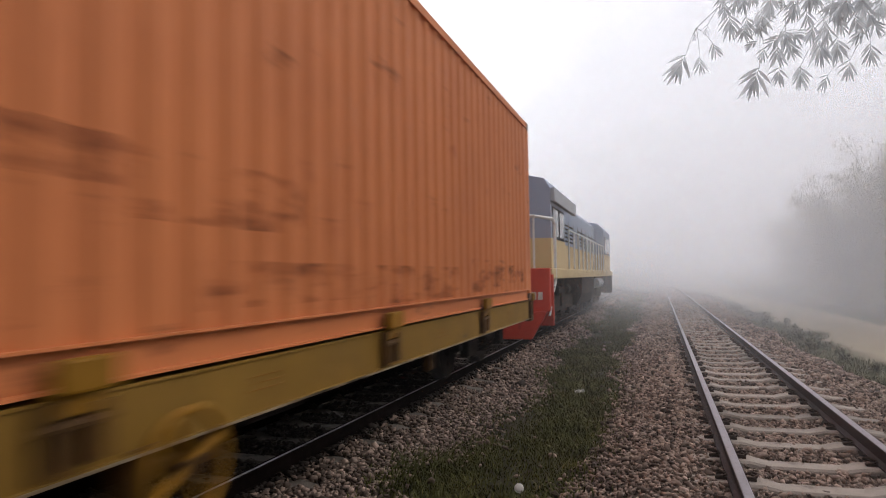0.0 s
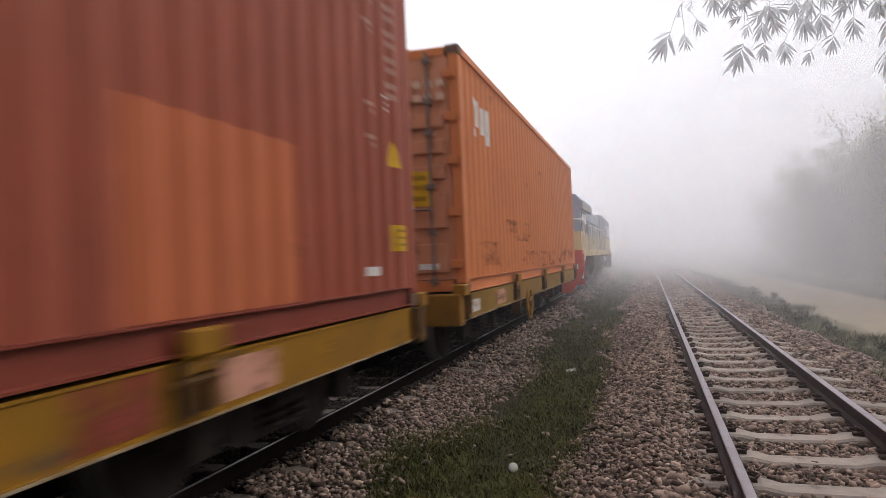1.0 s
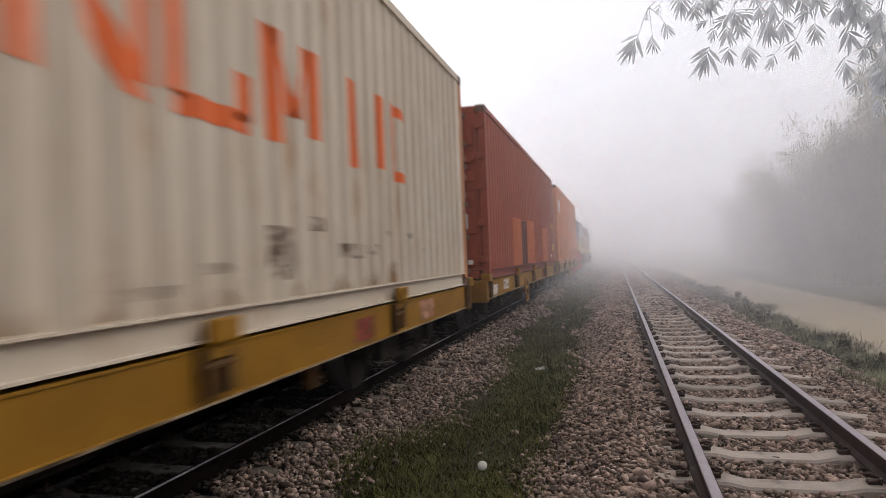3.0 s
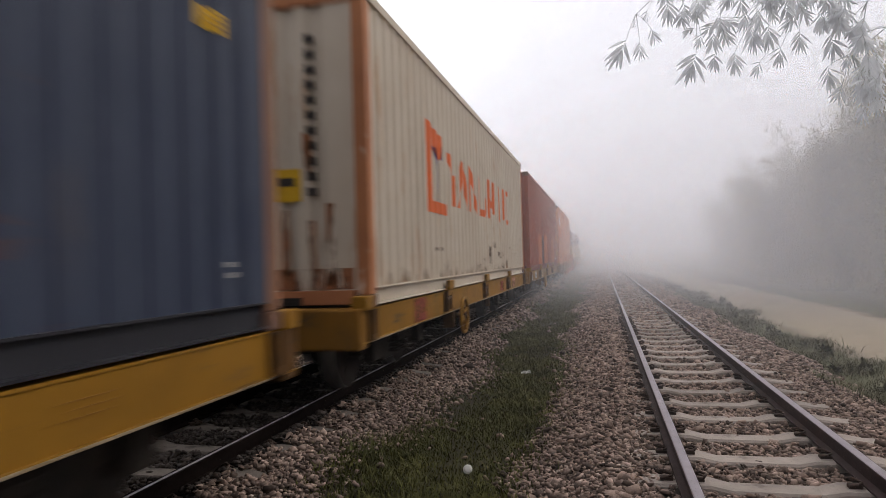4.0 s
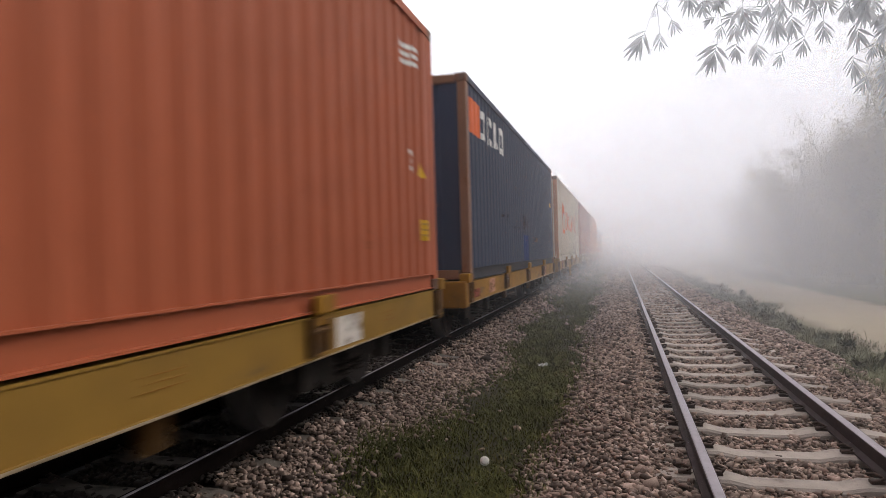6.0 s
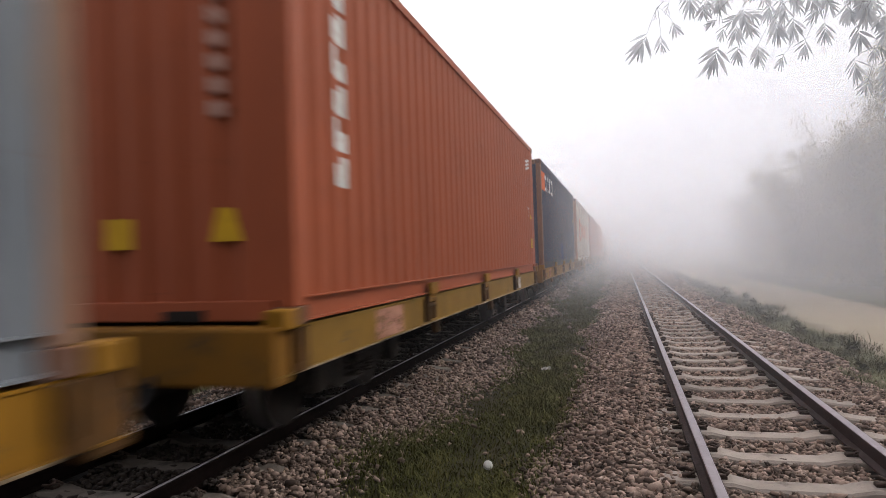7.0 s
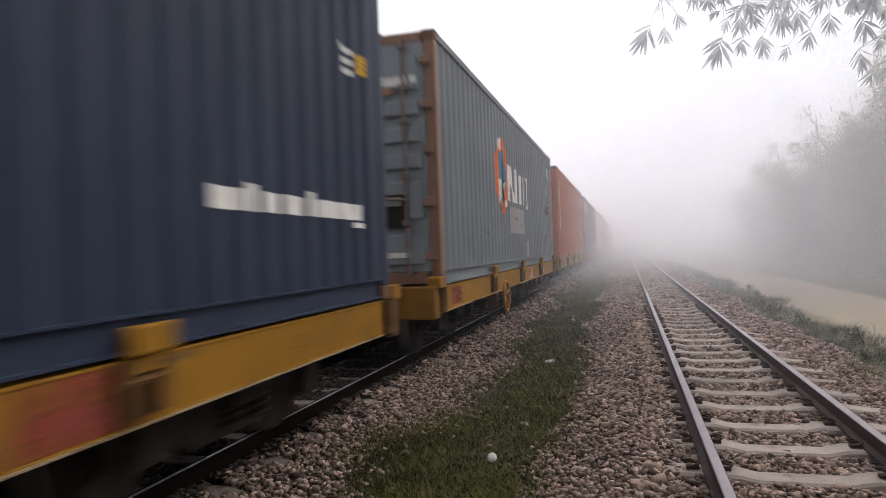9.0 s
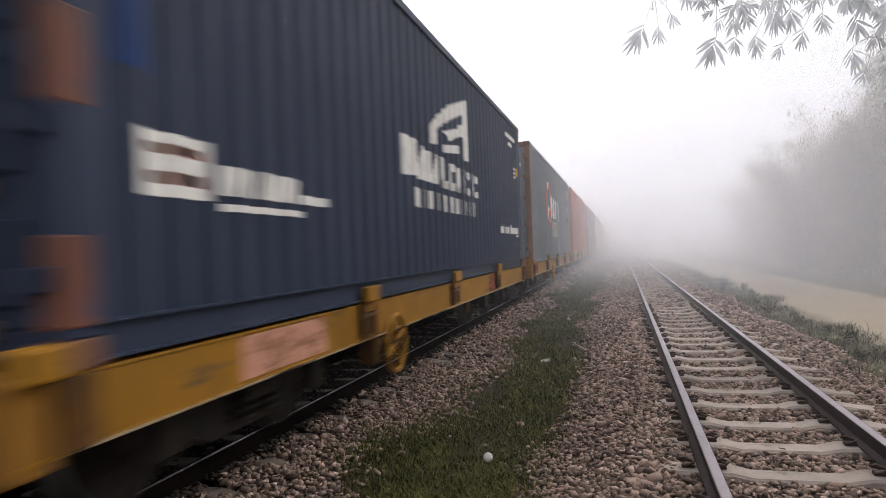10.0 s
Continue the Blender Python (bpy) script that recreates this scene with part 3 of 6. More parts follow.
def ragged(m, scale, keep, soft=0.12, rise=0.0, foot=0.19, top=0.62):
    """Lets a patch break up into flakes: between them the paint below shows."""
    t = m.node_tree
    co = t.nodes.new("ShaderNodeTexCoord")
    mp = t.nodes.new("ShaderNodeMapping")
    mp.inputs["Scale"].default_value = scale
    n = node(t, "ShaderNodeTexNoise", Scale=1.0, Detail=8.0, Roughness=0.7)
    r = t.nodes.new("ShaderNodeMapRange")
    r.inputs["From Min"].default_value, r.inputs["From Max"].default_value = keep, keep + soft
    clear = t.nodes.new("ShaderNodeBsdfTransparent")
    mx = t.nodes.new("ShaderNodeMixShader")
    t.links.new(co.outputs["Object"], mp.inputs["Vector"])
    t.links.new(mp.outputs[0], n.inputs["Vector"])
    # rarer towards the top of the streaks
    sep = t.nodes.new("ShaderNodeSeparateXYZ")
    fall = t.nodes.new("ShaderNodeMapRange")
    fall.inputs["From Min"].default_value, fall.inputs["From Max"].default_value = foot, top
    fall.inputs["To Min"].default_value, fall.inputs["To Max"].default_value = 0.0, -rise
    add = t.nodes.new("ShaderNodeMath")
    t.links.new(co.outputs["Object"], sep.inputs[0])
    t.links.new(sep.outputs["Z"], fall.inputs["Value"])
    t.links.new(n.outputs["Fac"], add.inputs[0])
    t.links.new(fall.outputs[0], add.inputs[1])
    t.links.new(add.outputs[0], r.inputs["Value"])
    t.links.new(r.outputs[0], mx.inputs["Fac"])
    t.links.new(clear.outputs[0], mx.inputs[1])
    t.links.new(t.nodes["Principled BSDF"].outputs[0], mx.inputs[2])
    t.links.new(mx.outputs[0], t.nodes["Material Output"].inputs["Surface"])


ragged(C_RUSTPATCH, (3, 3.5, 5), 0.47, 0.2)
for flaking in (P_PINK, P_RED, P_WHITE):
    ragged(flaking, (3, 3.2, 6), 0.34, 0.22)
C_SCUFF = paint("scuffed_orange", (0.30, 0.095, 0.042), (0.22, 0.075, 0.036), (0.13, 0.05, 0.03), 0.3)
ragged(C_SCUFF, (2, 2.2, 5), 0.47, 0.34)
C_LOWRUST = paint("rust_low", (0.36, 0.22, 0.12), (0.27, 0.15, 0.08), RUST, 0.3)
ragged(C_LOWRUST, (3, 4.5, 1.4), 0.46, 0.25, 0.30)
C_FAINT = paint("faint_print", (0.40, 0.24, 0.19), (0.32, 0.15, 0.11), (0.28, 0.08, 0.05), 0.3, (9, 9, 9))
C_FADED = paint("faded_print", (0.56, 0.40, 0.31), (0.48, 0.30, 0.21), (0.40, 0.18, 0.10), 0.35, (9, 9, 9))
C_GREYDOOR = paint("paint_grey_doors", (0.235, 0.255, 0.268), (0.17, 0.187, 0.198), (0.20, 0.16, 0.13), 0.34, (4.0, 4.0, 1.2), scuffs=0.30)
C_POSTRUST = paint("post_rust", (0.17, 0.062, 0.03), (0.07, 0.04, 0.04), (0.05, 0.05, 0.08), 0.5, (9, 9, 6))
C_STREAK = paint("rust_streak", (0.30, 0.12, 0.05), (0.20, 0.08, 0.04), RUST, 0.3)
ragged(C_STREAK, (9, 9, 2.0), 0.44)



def plate(parent, x0, x1, z0, z1, material, y=-LEN / 2 - 0.016, name="sticker", label=""):
    """A flat label on the end of the box."""
    return part(name, blocks((x0, x1, y - 0.003, y, z0, z1)), material, parent, label)


def warning(parent, b0, b1, z0, z1):
    """A yellow panel with unreadable dark lines."""
    d = decal(parent, b0, b1, z0, z1, M_STICKER, name="sticker", label="yellow warning sticker")
    for k in range(3):
        z = z0 + (z1 - z0) * (0.2 + 0.27 * k)
        bm = bmesh.new()
        box(bm, HALF - 0.006, HALF - 0.004, LEN / 2 - b1 + 0.03, LEN / 2 - b0 - 0.03, z, z + (z1 - z0) * 0.10)
        part("print_line", bm, M_STICKERBAR, d)


def id_bars(parent, b0, z, rows=3, material=None, w=0.30, h=0.045, gap=0.08):
    for k in range(rows):
        decal(parent, b0, b0 + w * (1, 0.7, 0.85, 0.5)[k % 4], z - k * gap, z - k * gap + h, material or M_PRINT)


BOXES = []

# first: orange
c, s = container(C_ORANGE, "orange corrugated container with scuffed paint on a flat wagon", True, leaf=C_DOORS)
BOXES.append(c)
for b, w, z0, z1 in ((11.50, 0.20, 2.32, 2.42), (11.35, 0.12, 2.08, 2.42), (11.50, 0.20, 1.93, 2.03), (11.05, 0.11, 2.02, 2.38), (10.78, 0.14, 1.92, 2.40)):
    decal(c, b - w, b, z0, z1, M_PRINT)
for z in (2.46, 2.30):
    for x in (0.22, 0.52, 0.66, 0.80, 0.94):
        plate(c, x, x + 0.10, z - 0.045, z + 0.035, C_FADED, name="marking")
st = plate(c, 0.42, 0.86, 1.03, 1.44, M_STICKER, y=-LEN / 2 - 0.017, label="yellow warning sticker")
for z in (1.36, 1.25, 1.12):
    plate(st, 0.50, 0.78, z - 0.025, z + 0.03, M_STICKERBAR, y=-LEN / 2 - 0.021, name="print_line")
for b0, b1, z, z1 in ((7.4, 8.9, 0.66, 0.98), (8.9, 9.6, 0.78, 0.98), (6.2, 8.4, 0.26, 0.50), (4.2, 6.0, 0.20, 0.50), (2.0, 3.6, 0.22, 0.60), (10.2, 11.4, 0.3, 0.62), (0.6, 1.6, 0.3, 0.55)):
    decal(c, b0, b1, z, z1, C_SCUFF, name="scuff", label="dark scraped patch")
plate(c, 0.66, 0.90, 0.29, 0.36, M_PRINT, name="marking")
plate(c, -0.15, 0.02, 1.55, 1.85, M_PRINT, name="marking")

# second: maroon with patched panels
c, s = container(C_MAROON, "dark red container patched with brown and orange panels", True, rail=C_MAROONSHADE)
BOXES.append(c)
decal(c, 7.08, 8.0, 0.185, 1.15, C_DARKRED, name="repair_panel", label="dark brown repainted panel")
decal(c, 5.62, 7.06, 0.185, 1.22, C_BRIGHT, name="repair_panel", label="bright orange repainted panel")
decal(c, 8.02, 9.3, 0.185, 1.18, C_BRIGHT, name="repair_panel", label="bright orange repainted panel")
decal(c, 2.1, 3.55, 0.185, 1.14, C_BRIGHT, name="repair_panel", label="bright orange repainted panel")
warning(c, 0.24, 0.52, 0.49, 0.71)
shape(c, ((0.54, 1.20), (0.30, 1.20), (0.42, 1.42)), M_STICKER, "sticker", "yellow triangular warning sticker")
decal(c, 0.81, 1.04, 0.30, 0.37, M_PRINT)
for z in (2.52, 2.30, 2.08, 1.86):
    id_bars(c, 0.36, z, 2, C_FAINT, 0.16, 0.05, 0.09)
for z in (2.50, 2.26, 1.62, 1.36):
    id_bars(c, 0.78, z, 2, C_FAINT, 0.20, 0.035, 0.06)
id_bars(c, 0.50, 1.74, 3, M_PRINT, 0.16, 0.018, 0.05)
plate(c, 0.64, 0.88, 0.86, 1.10, M_PRINT, name="sticker", label="white paper label")
plate(c, 0.74, 0.94, 0.27, 0.34, M_PRINT, name="marking")
for z in (2.02, 1.72, 1.42):
    for x in (0.2, 0.38, 0.56, 0.74):
        plate(c, x, x + 0.14, z - 0.05, z + 0.04, C_FAINT, name="marking")

# third: white with an orange mark and a row of orange shapes
c, s = container(C_WHITE, "dirty white container with orange and blue logo shapes, rusting", False, post=C_RUSTY)
BOXES.append(c)
for pts in (((9.95, 1.00), (9.79, 1.00), (9.79, 2.10), (9.95, 2.16)), ((9.79, 1.00), (9.00, 1.00), (9.00, 1.15), (9.79, 1.15)), ((9.79, 2.10), (9.79, 1.92), (9.42, 1.66), (9.38, 2.04)), ((9.38, 2.04), (9.42, 1.66), (9.06, 1.82), (9.06, 2.02))):
    shape(c, pts, O_ORANGE, label="orange logo bar")
shape(c, ((9.50, 1.15), (9.34, 1.15), (9.36, 1.62), (9.50, 1.62)), O_BLUE, label="blue logo stroke")
shape(c, ((9.62, 1.84), (9.50, 1.84), (9.38, 1.58), (9.50, 1.58)), O_BLUE)
shape(c, ((9.24, 1.90), (9.10, 1.90), (9.20, 1.70), (9.28, 1.72)), O_BLUE)
LOW, TOP = 1.16, 1.88
for a_, b_, w_ in (((8.78, TOP), (8.56, 1.56), 0.17), ((8.51, 1.60), (8.51, LOW), 0.18), ((7.82, TOP), (8.12, LOW), 0.17), ((7.78, TOP), (7.48, LOW), 0.17),
                   ((7.26, TOP), (7.26, LOW), 0.16), ((7.20, TOP), (6.66, LOW), 0.19), ((6.62, TOP), (6.62, 1.24), 0.14), ((6.38, 1.80), (6.38, 1.24), 0.18), ((6.38, 1.21), (5.70, 1.21), 0.12), ((5.76, 1.50), (5.76, 1.22), 0.16),
                   ((5.44, TOP), (5.40, LOW), 0.15), ((5.38, TOP), (5.14, 1.36), 0.15), ((4.90, TOP), (5.10, 1.36), 0.13), ((4.82, TOP), (4.82, 1.26), 0.13), ((4.10, TOP), (4.08, LOW), 0.15), ((3.42, TOP), (3.42, 1.22), 0.14), ((3.06, TOP), (3.04, LOW), 0.15)):
    stroke(c, a_, b_, w_, O_ORANGE, "orange letter-sized stroke")
for z in (1.20, 1.83):
    stroke(c, (3.0, z), (2.66, z), 0.10, O_ORANGE)
for b0, w, z, hh in ((4.4, 0.9, 0.42, 0.12), (5.5, 0.35, 0.30, 0.34), (3.3, 0.22, 0.62, 0.05), (2.8, 0.2, 0.60, 0.06), (2.4, 0.14, 0.55, 0.06), (7.0, 0.6, 0.26, 0.06), (6.2, 0.3, 0.36, 0.06), (1.6, 0.12, 0.6, 0.05), (4.9, 0.25, 0.62, 0.10), (9.6, 0.5, 0.52, 0.05)):
    decal(c, b0 - w, b0, z, z + hh, C_RUSTPATCH, name="rust_spot", label="brown rust spot")
for b0, b1 in ((2.0, 5.2), (5.4, 8.2), (8.4, 11.6)):
    decal(c, b0, b1, 0.19, 0.62, C_LOWRUST, name="rust_streak", label="brown rust streaks low on the side")
for k in range(11):
    plate(c, 0.62, 0.72, 2.42 - k * 0.14, 2.50 - k * 0.14, M_BAR, y=-LEN / 2 + 0.034, name="marking")
st = plate(c, 0.28, 0.56, 0.98, 1.28, M_STICKER, y=-LEN / 2 + 0.034, label="yellow warning sticker")
plate(st, 0.34, 0.50, 1.12, 1.20, M_BAR, y=-LEN / 2 + 0.030, name="print_line")
for x0, w, z0, z1 in ((-0.9, 1.95, 0.17, 0.36), (0.36, 0.08, 0.3, 0.9), (0.62, 0.07, 0.25, 0.8), (0.80, 0.08, 0.2, 0.95), (0.10, 0.07, 0.2, 0.85), (0.58, 0.09, 1.2, 1.6)):
    plate(c, x0, x0 + w, z0, z1, C_STREAK, y=-LEN / 2 + 0.034, name="rust_streak", label="brown rust streak")

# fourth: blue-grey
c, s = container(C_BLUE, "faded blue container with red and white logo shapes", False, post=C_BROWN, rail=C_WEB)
BOXES.append(c)
decal(c, 11.22, 11.98, 2.12, 2.62, O_ORANGE, label="red logo block")
for b0, w, z0, z1 in ((11.05, 0.34, 2.14, 2.24), (11.05, 0.34, 2.46, 2.58), (10.92, 0.2, 2.24, 2.46), (10.55, 0.12, 2.12, 2.60), (10.40, 0.26, 2.14, 2.24), (10.40, 0.26, 2.46, 2.58), (9.95, 0.12, 2.16, 2.60), (9.78, 0.2, 2.18, 2.28), (9.45, 0.14, 2.14, 2.60), (9.16, 0.14, 2.14, 2.60), (9.31, 0.16, 2.14, 2.24), (9.31, 0.16, 2.48, 2.60)):
    decal(c, b0 - w, b0, z0, z1, M_PRINT, label="white letter-sized stroke")
decal(c, 5.92, 6.62, 0.185, 0.74, C_DEEPBLUE, name="repair_panel", label="bright blue repainted panel")
for b0, w, z, hh in ((6.6, 0.65, 0.80, 0.42), (8.9, 0.4, 0.98, 0.12), (9.6, 0.6, 1.02, 0.05), (7.6, 0.5, 1.5, 0.12), (4.6, 0.5, 0.62, 0.10), (8.2, 1.1, 0.84, 0.05)):
    decal(c, b0 - w, b0, z, z + hh, C_RUSTPATCH, name="rust_spot", label="scraped rusty patch")
warning(c, 0.58, 0.80, 1.68, 1.80)
decal(c, 0.45, 0.60, 0.34, 0.37, C_PALEGREY)
decal(c, 0.47, 0.62, 0.40, 0.43, C_PALEGREY)

# fifth: red
c, s = container(C_RED, "bright brick-red container with white upright markings", False)
BOXES.append(c)
for k in range(6):
    # upright column of unreadable block shapes
    z = 2.30 - k * 0.27
    decal(c, 11.24, 11.49, z, z + 0.07, M_PRINT)
    decal(c, 11.24, 11.32, z + 0.07, z + (0.23 if k % 2 else 0.15), M_PRINT)
    decal(c, 11.41, 11.49, z + 0.07, z + (0.16 if k % 2 else 0.23), M_PRINT)
    if k in (1, 4):
        decal(c, 11.32, 11.41, z + 0.11, z + 0.16, M_PRINT)
for k in range(8):
    plate(c, 0.60, 0.75, 2.46 - k * 0.155, 2.555 - k * 0.155, C_FAINT, y=-LEN / 2 + 0.034, name="marking")
bm = bmesh.new()
extrude_y(bm, [(0.60, 0.55), (0.84, 0.55), (0.78, 0.77), (0.66, 0.77)], -LEN / 2 + 0.029, -LEN / 2 + 0.033)
part("sticker", bm, M_STICKER, c, "yellow tapered warning sticker")
plate(c, -0.22, 0.0, 0.52, 0.73, M_STICKER, y=-LEN / 2 + 0.034, label="yellow square warning sticker")
id_bars(c, 0.50, 2.5, 3)
id_bars(c, 0.85, 2.45, 3)
shape(c, ((0.66, 1.21), (0.36, 1.21), (0.51, 1.44)), M_STICKER, "sticker", "yellow triangular warning sticker")
warning(c, 0.31, 0.62, 0.54, 0.76)
id_bars(c, 0.74, 1.40, 3, w=0.2)

# sixth: grey with ring logo
c, s = container(C_GREY, "weathered grey container with a round orange logo, rusty rear post", True, post=C_GREYPOST, leaf=C_GREYDOOR)
BOXES.append(c)
def oval(parent, b, z, rb, rz, ib, iz, n, colour):
    """A painted ring of n wedges; colour(k) gives each one's paint."""
    for k in range(n):
        u, v = 2 * math.pi * k / n, 2 * math.pi * (k + 1) / n
        shape(parent, ((b + rb * math.sin(u), z + rz * math.cos(u)), (b + rb * math.sin(v), z + rz * math.cos(v)), (b + ib * math.sin(v), z + iz * math.cos(v)), (b + ib * math.sin(u), z + iz * math.cos(u))), colour(k), label="wedge of the round logo")


shape(c, ((8.34, 1.62), (8.34, 1.86), (8.18, 2.06), (7.78, 2.06), (7.62, 1.86), (7.62, 1.56)), O_SKY, label="blue logo field")
shape(c, ((8.34, 1.60), (8.04, 1.54), (8.10, 1.20), (8.26, 1.34)), M_PRINT)
shape(c, ((7.92, 1.52), (7.62, 1.56), (7.70, 1.34), (7.84, 1.20)), M_PRINT)
shape(c, ((8.06, 2.02), (7.92, 2.02), (7.76, 1.22), (8.16, 1.22)), O_GREEN, label="dark green logo stroke")
oval(c, 7.98, 1.64, 0.58, 0.66, 0.38, 0.46, 24, lambda k: (M_PRINT if k in (0, 1, 9, 14) else P_PINK if k in (10, 13) else O_ORANGE))
for a_, b_, w_ in (((7.24, 1.90), (7.24, 1.25), 0.26), ((7.16, 1.90), (6.80, 1.25), 0.24), ((6.40, 1.90), (6.40, 1.25), 0.28), ((5.02, 1.84), (5.02, 1.22), 0.18), ((5.14, 1.83), (4.86, 1.83), 0.06), ((5.14, 1.24), (4.86, 1.24), 0.06)):
    stroke(c, a_, b_, w_, M_PRINT, "white letter-sized stroke")
for b in (5.97, 5.51):
    stroke(c, (b, 1.84), (b, 1.26), 0.20, M_PRINT, "white letter-sized stroke")
decal(c, 5.55, 7.32, 0.67, 1.16, C_PALEGREY, name="repair_panel", label="pale primer patch")
for b0, w, z, hh in ((6.9, 0.5, 0.92, 0.06), (6.2, 0.22, 0.80, 0.16), (8.3, 0.2, 0.8, 0.3), (7.5, 0.14, 0.72, 0.6), (4.2, 0.16, 1.02, 0.3), (1.62, 0.76, 1.24, 0.24), (2.6, 0.3, 0.5, 0.10), (1.9, 0.2, 0.62, 0.07), (9.6, 0.3, 0.62, 0.06)):
    decal(c, b0 - w, b0, z, z + hh, C_RUSTPATCH, name="rust_spot", label="scraped rusty patch")
decal(c, 4.9, 5.3, 0.22, 0.52, C_PALEGREY, name="repair_panel")
warning(c, 0.46, 0.64, 1.68, 1.84)
id_bars(c, 0.80, 2.45, 4)
id_bars(c, 1.02, 1.82, 2, w=0.2)
plate(c, 0.50, 0.88, 2.28, 2.38, M_PRINT, name="marking")
plate(c, 0.46, 0.72, 2.18, 2.26, P_PINK, name="marking")
plate(c, 0.92, 1.0, 2.30, 2.38, M_PRINT, name="marking")
plate(c, 0.58, 0.86, 0.33, 0.39, M_PRINT, name="marking")
plate(c, 0.36, 0.86, 0.68, 1.05, M_UNDER, name="marking", label="dark worn sticker")
plate(c, 0.42, 0.78, 0.92, 1.02, C_PALEGREY, y=-LEN / 2 - 0.020, name="marking")

# seventh: navy
c, s = container(C_NAVY, "dark navy container with white logo shapes, rusty rear posts", True, post=C_NAVY)
BOXES.append(c)
decal(c, 11.22, 11.74, 0.70, 1.00, M_PRINT, label="white flag shape")
decal(c, 11.24, 11.66, 0.76, 0.82, O_ORANGE)
decal(c, 11.24, 11.66, 0.90, 0.95, O_ORANGE)
for b0, w in ((11.10, 0.14), (10.92, 0.16), (10.70, 0.12), (10.52, 0.16), (10.34, 0.14)):
    decal(c, b0 - w, b0, 0.74, 0.90, M_PRINT, lean=0.03, label="white letter-sized stroke")
decal(c, 9.8, 10.16, 0.74, 0.80, M_PRINT)
decal(c, 10.15, 11.08, 0.655, 0.695, M_PRINT)
for b0, w, z0, z1, ln in ((7.95, 0.20, 1.16, 1.56, 0.0), (7.70, 0.18, 1.18, 1.56, -0.0), (7.44, 0.20, 1.16, 1.52, 0.12), (7.16, 0.22, 1.16, 1.50, 0.0), (6.86, 0.20, 1.16, 1.50, 0.10), (6.52, 0.30, 1.14, 1.24, 0), (6.52, 0.14, 1.14, 1.50, 0), (6.10, 0.30, 1.14, 1.24, 0), (6.10, 0.30, 1.38, 1.48, 0), (6.10, 0.12, 1.14, 1.48, 0), (5.70, 0.26, 1.14, 1.23, 0), (5.70, 0.12, 1.14, 1.46, 0), (5.34, 0.14, 1.14, 1.47, 0), (5.12, 0.24, 1.14, 1.24, 0), (5.12, 0.24, 1.36, 1.46, 0), (4.80, 0.14, 1.14, 1.46, 0), (4.58, 0.18, 1.14, 1.23, 0), (4.58, 0.18, 1.35, 1.45, 0)):
    decal(c, b0 - w, b0, z0, z1, M_PRINT, lean=ln, label="white letter-sized stroke")
for b0, w in ((7.62, 0.24), (7.28, 0.14), (7.08, 0.20), (6.74, 0.16), (6.48, 0.22), (6.16, 0.2), (5.86, 0.18), (5.58, 0.14), (5.34, 0.18), (5.06, 0.14), (4.82, 0.16)):
    decal(c, b0 - w, b0, 0.86, 1.06, M_PRINT, label="white letter-sized stroke")
for pts in (((7.02, 1.60), (6.72, 1.62), (6.52, 1.86), (6.78, 1.90)), ((6.78, 1.90), (6.52, 1.86), (5.95, 2.04), (6.05, 2.20)), ((6.05, 2.20), (5.95, 2.04), (5.30, 2.22), (4.98, 2.48)), ((5.30, 2.22), (4.98, 2.48), (5.02, 1.60), (5.20, 1.62)),
            ((6.30, 1.84), (5.62, 1.98), (5.56, 1.88), (6.10, 1.74)), ((6.40, 1.66), (5.60, 1.76), (5.54, 1.66), (6.30, 1.58)), ((5.50, 2.04), (5.22, 2.10), (5.24, 1.92), (5.44, 1.90))):
    shape(c, pts, M_PRINT, label="white wing-shaped stroke")
for b0, w in ((2.60, 0.30), (2.26, 0.16), (2.06, 0.22), (1.80, 0.26), (1.50, 0.16), (1.30, 0.22), (1.05, 0.22), (0.80, 0.22)):
    decal(c, b0 - w, b0, 0.66, 0.78 if w > 0.2 else 0.82, M_PRINT, label="white address bar")
decal(c, 0.62, 1.55, 2.50, 2.58, M_PRINT)
decal(c, 0.95, 1.30, 2.36, 2.43, M_PRINT)
id_bars(c, 0.66, 1.94, 3, w=0.24)
warning(c, 0.38, 0.56, 1.84, 2.0)
decal(c, 0.45, 0.70, 0.60, 0.64, M_PRINT)
decal(c, 11.62, 11.86, 1.25, 2.70, C_DEEPBLUE, name="repair_panel", label="brighter blue repainted strip")
for z0, z1 in ((0.16, 0.52), (1.02, 1.40), (2.1, 2.3)):
    part("rust_patch", blocks((HALF - 0.125, HALF, -LEN / 2 + 0.002, -LEN / 2 + 0.15, z0, z1), bevel=0.012), C_POSTRUST, c, "rusty brown patch on the post")
for x, z in ((0.2, 2.0), (0.5, 1.7), (0.4, 0.7)):
    plate(c, x, x + 0.3, z, z + 0.25, C_POSTRUST, name="rust_patch", label="rusty orange patch")

BASE_Z = 0.887


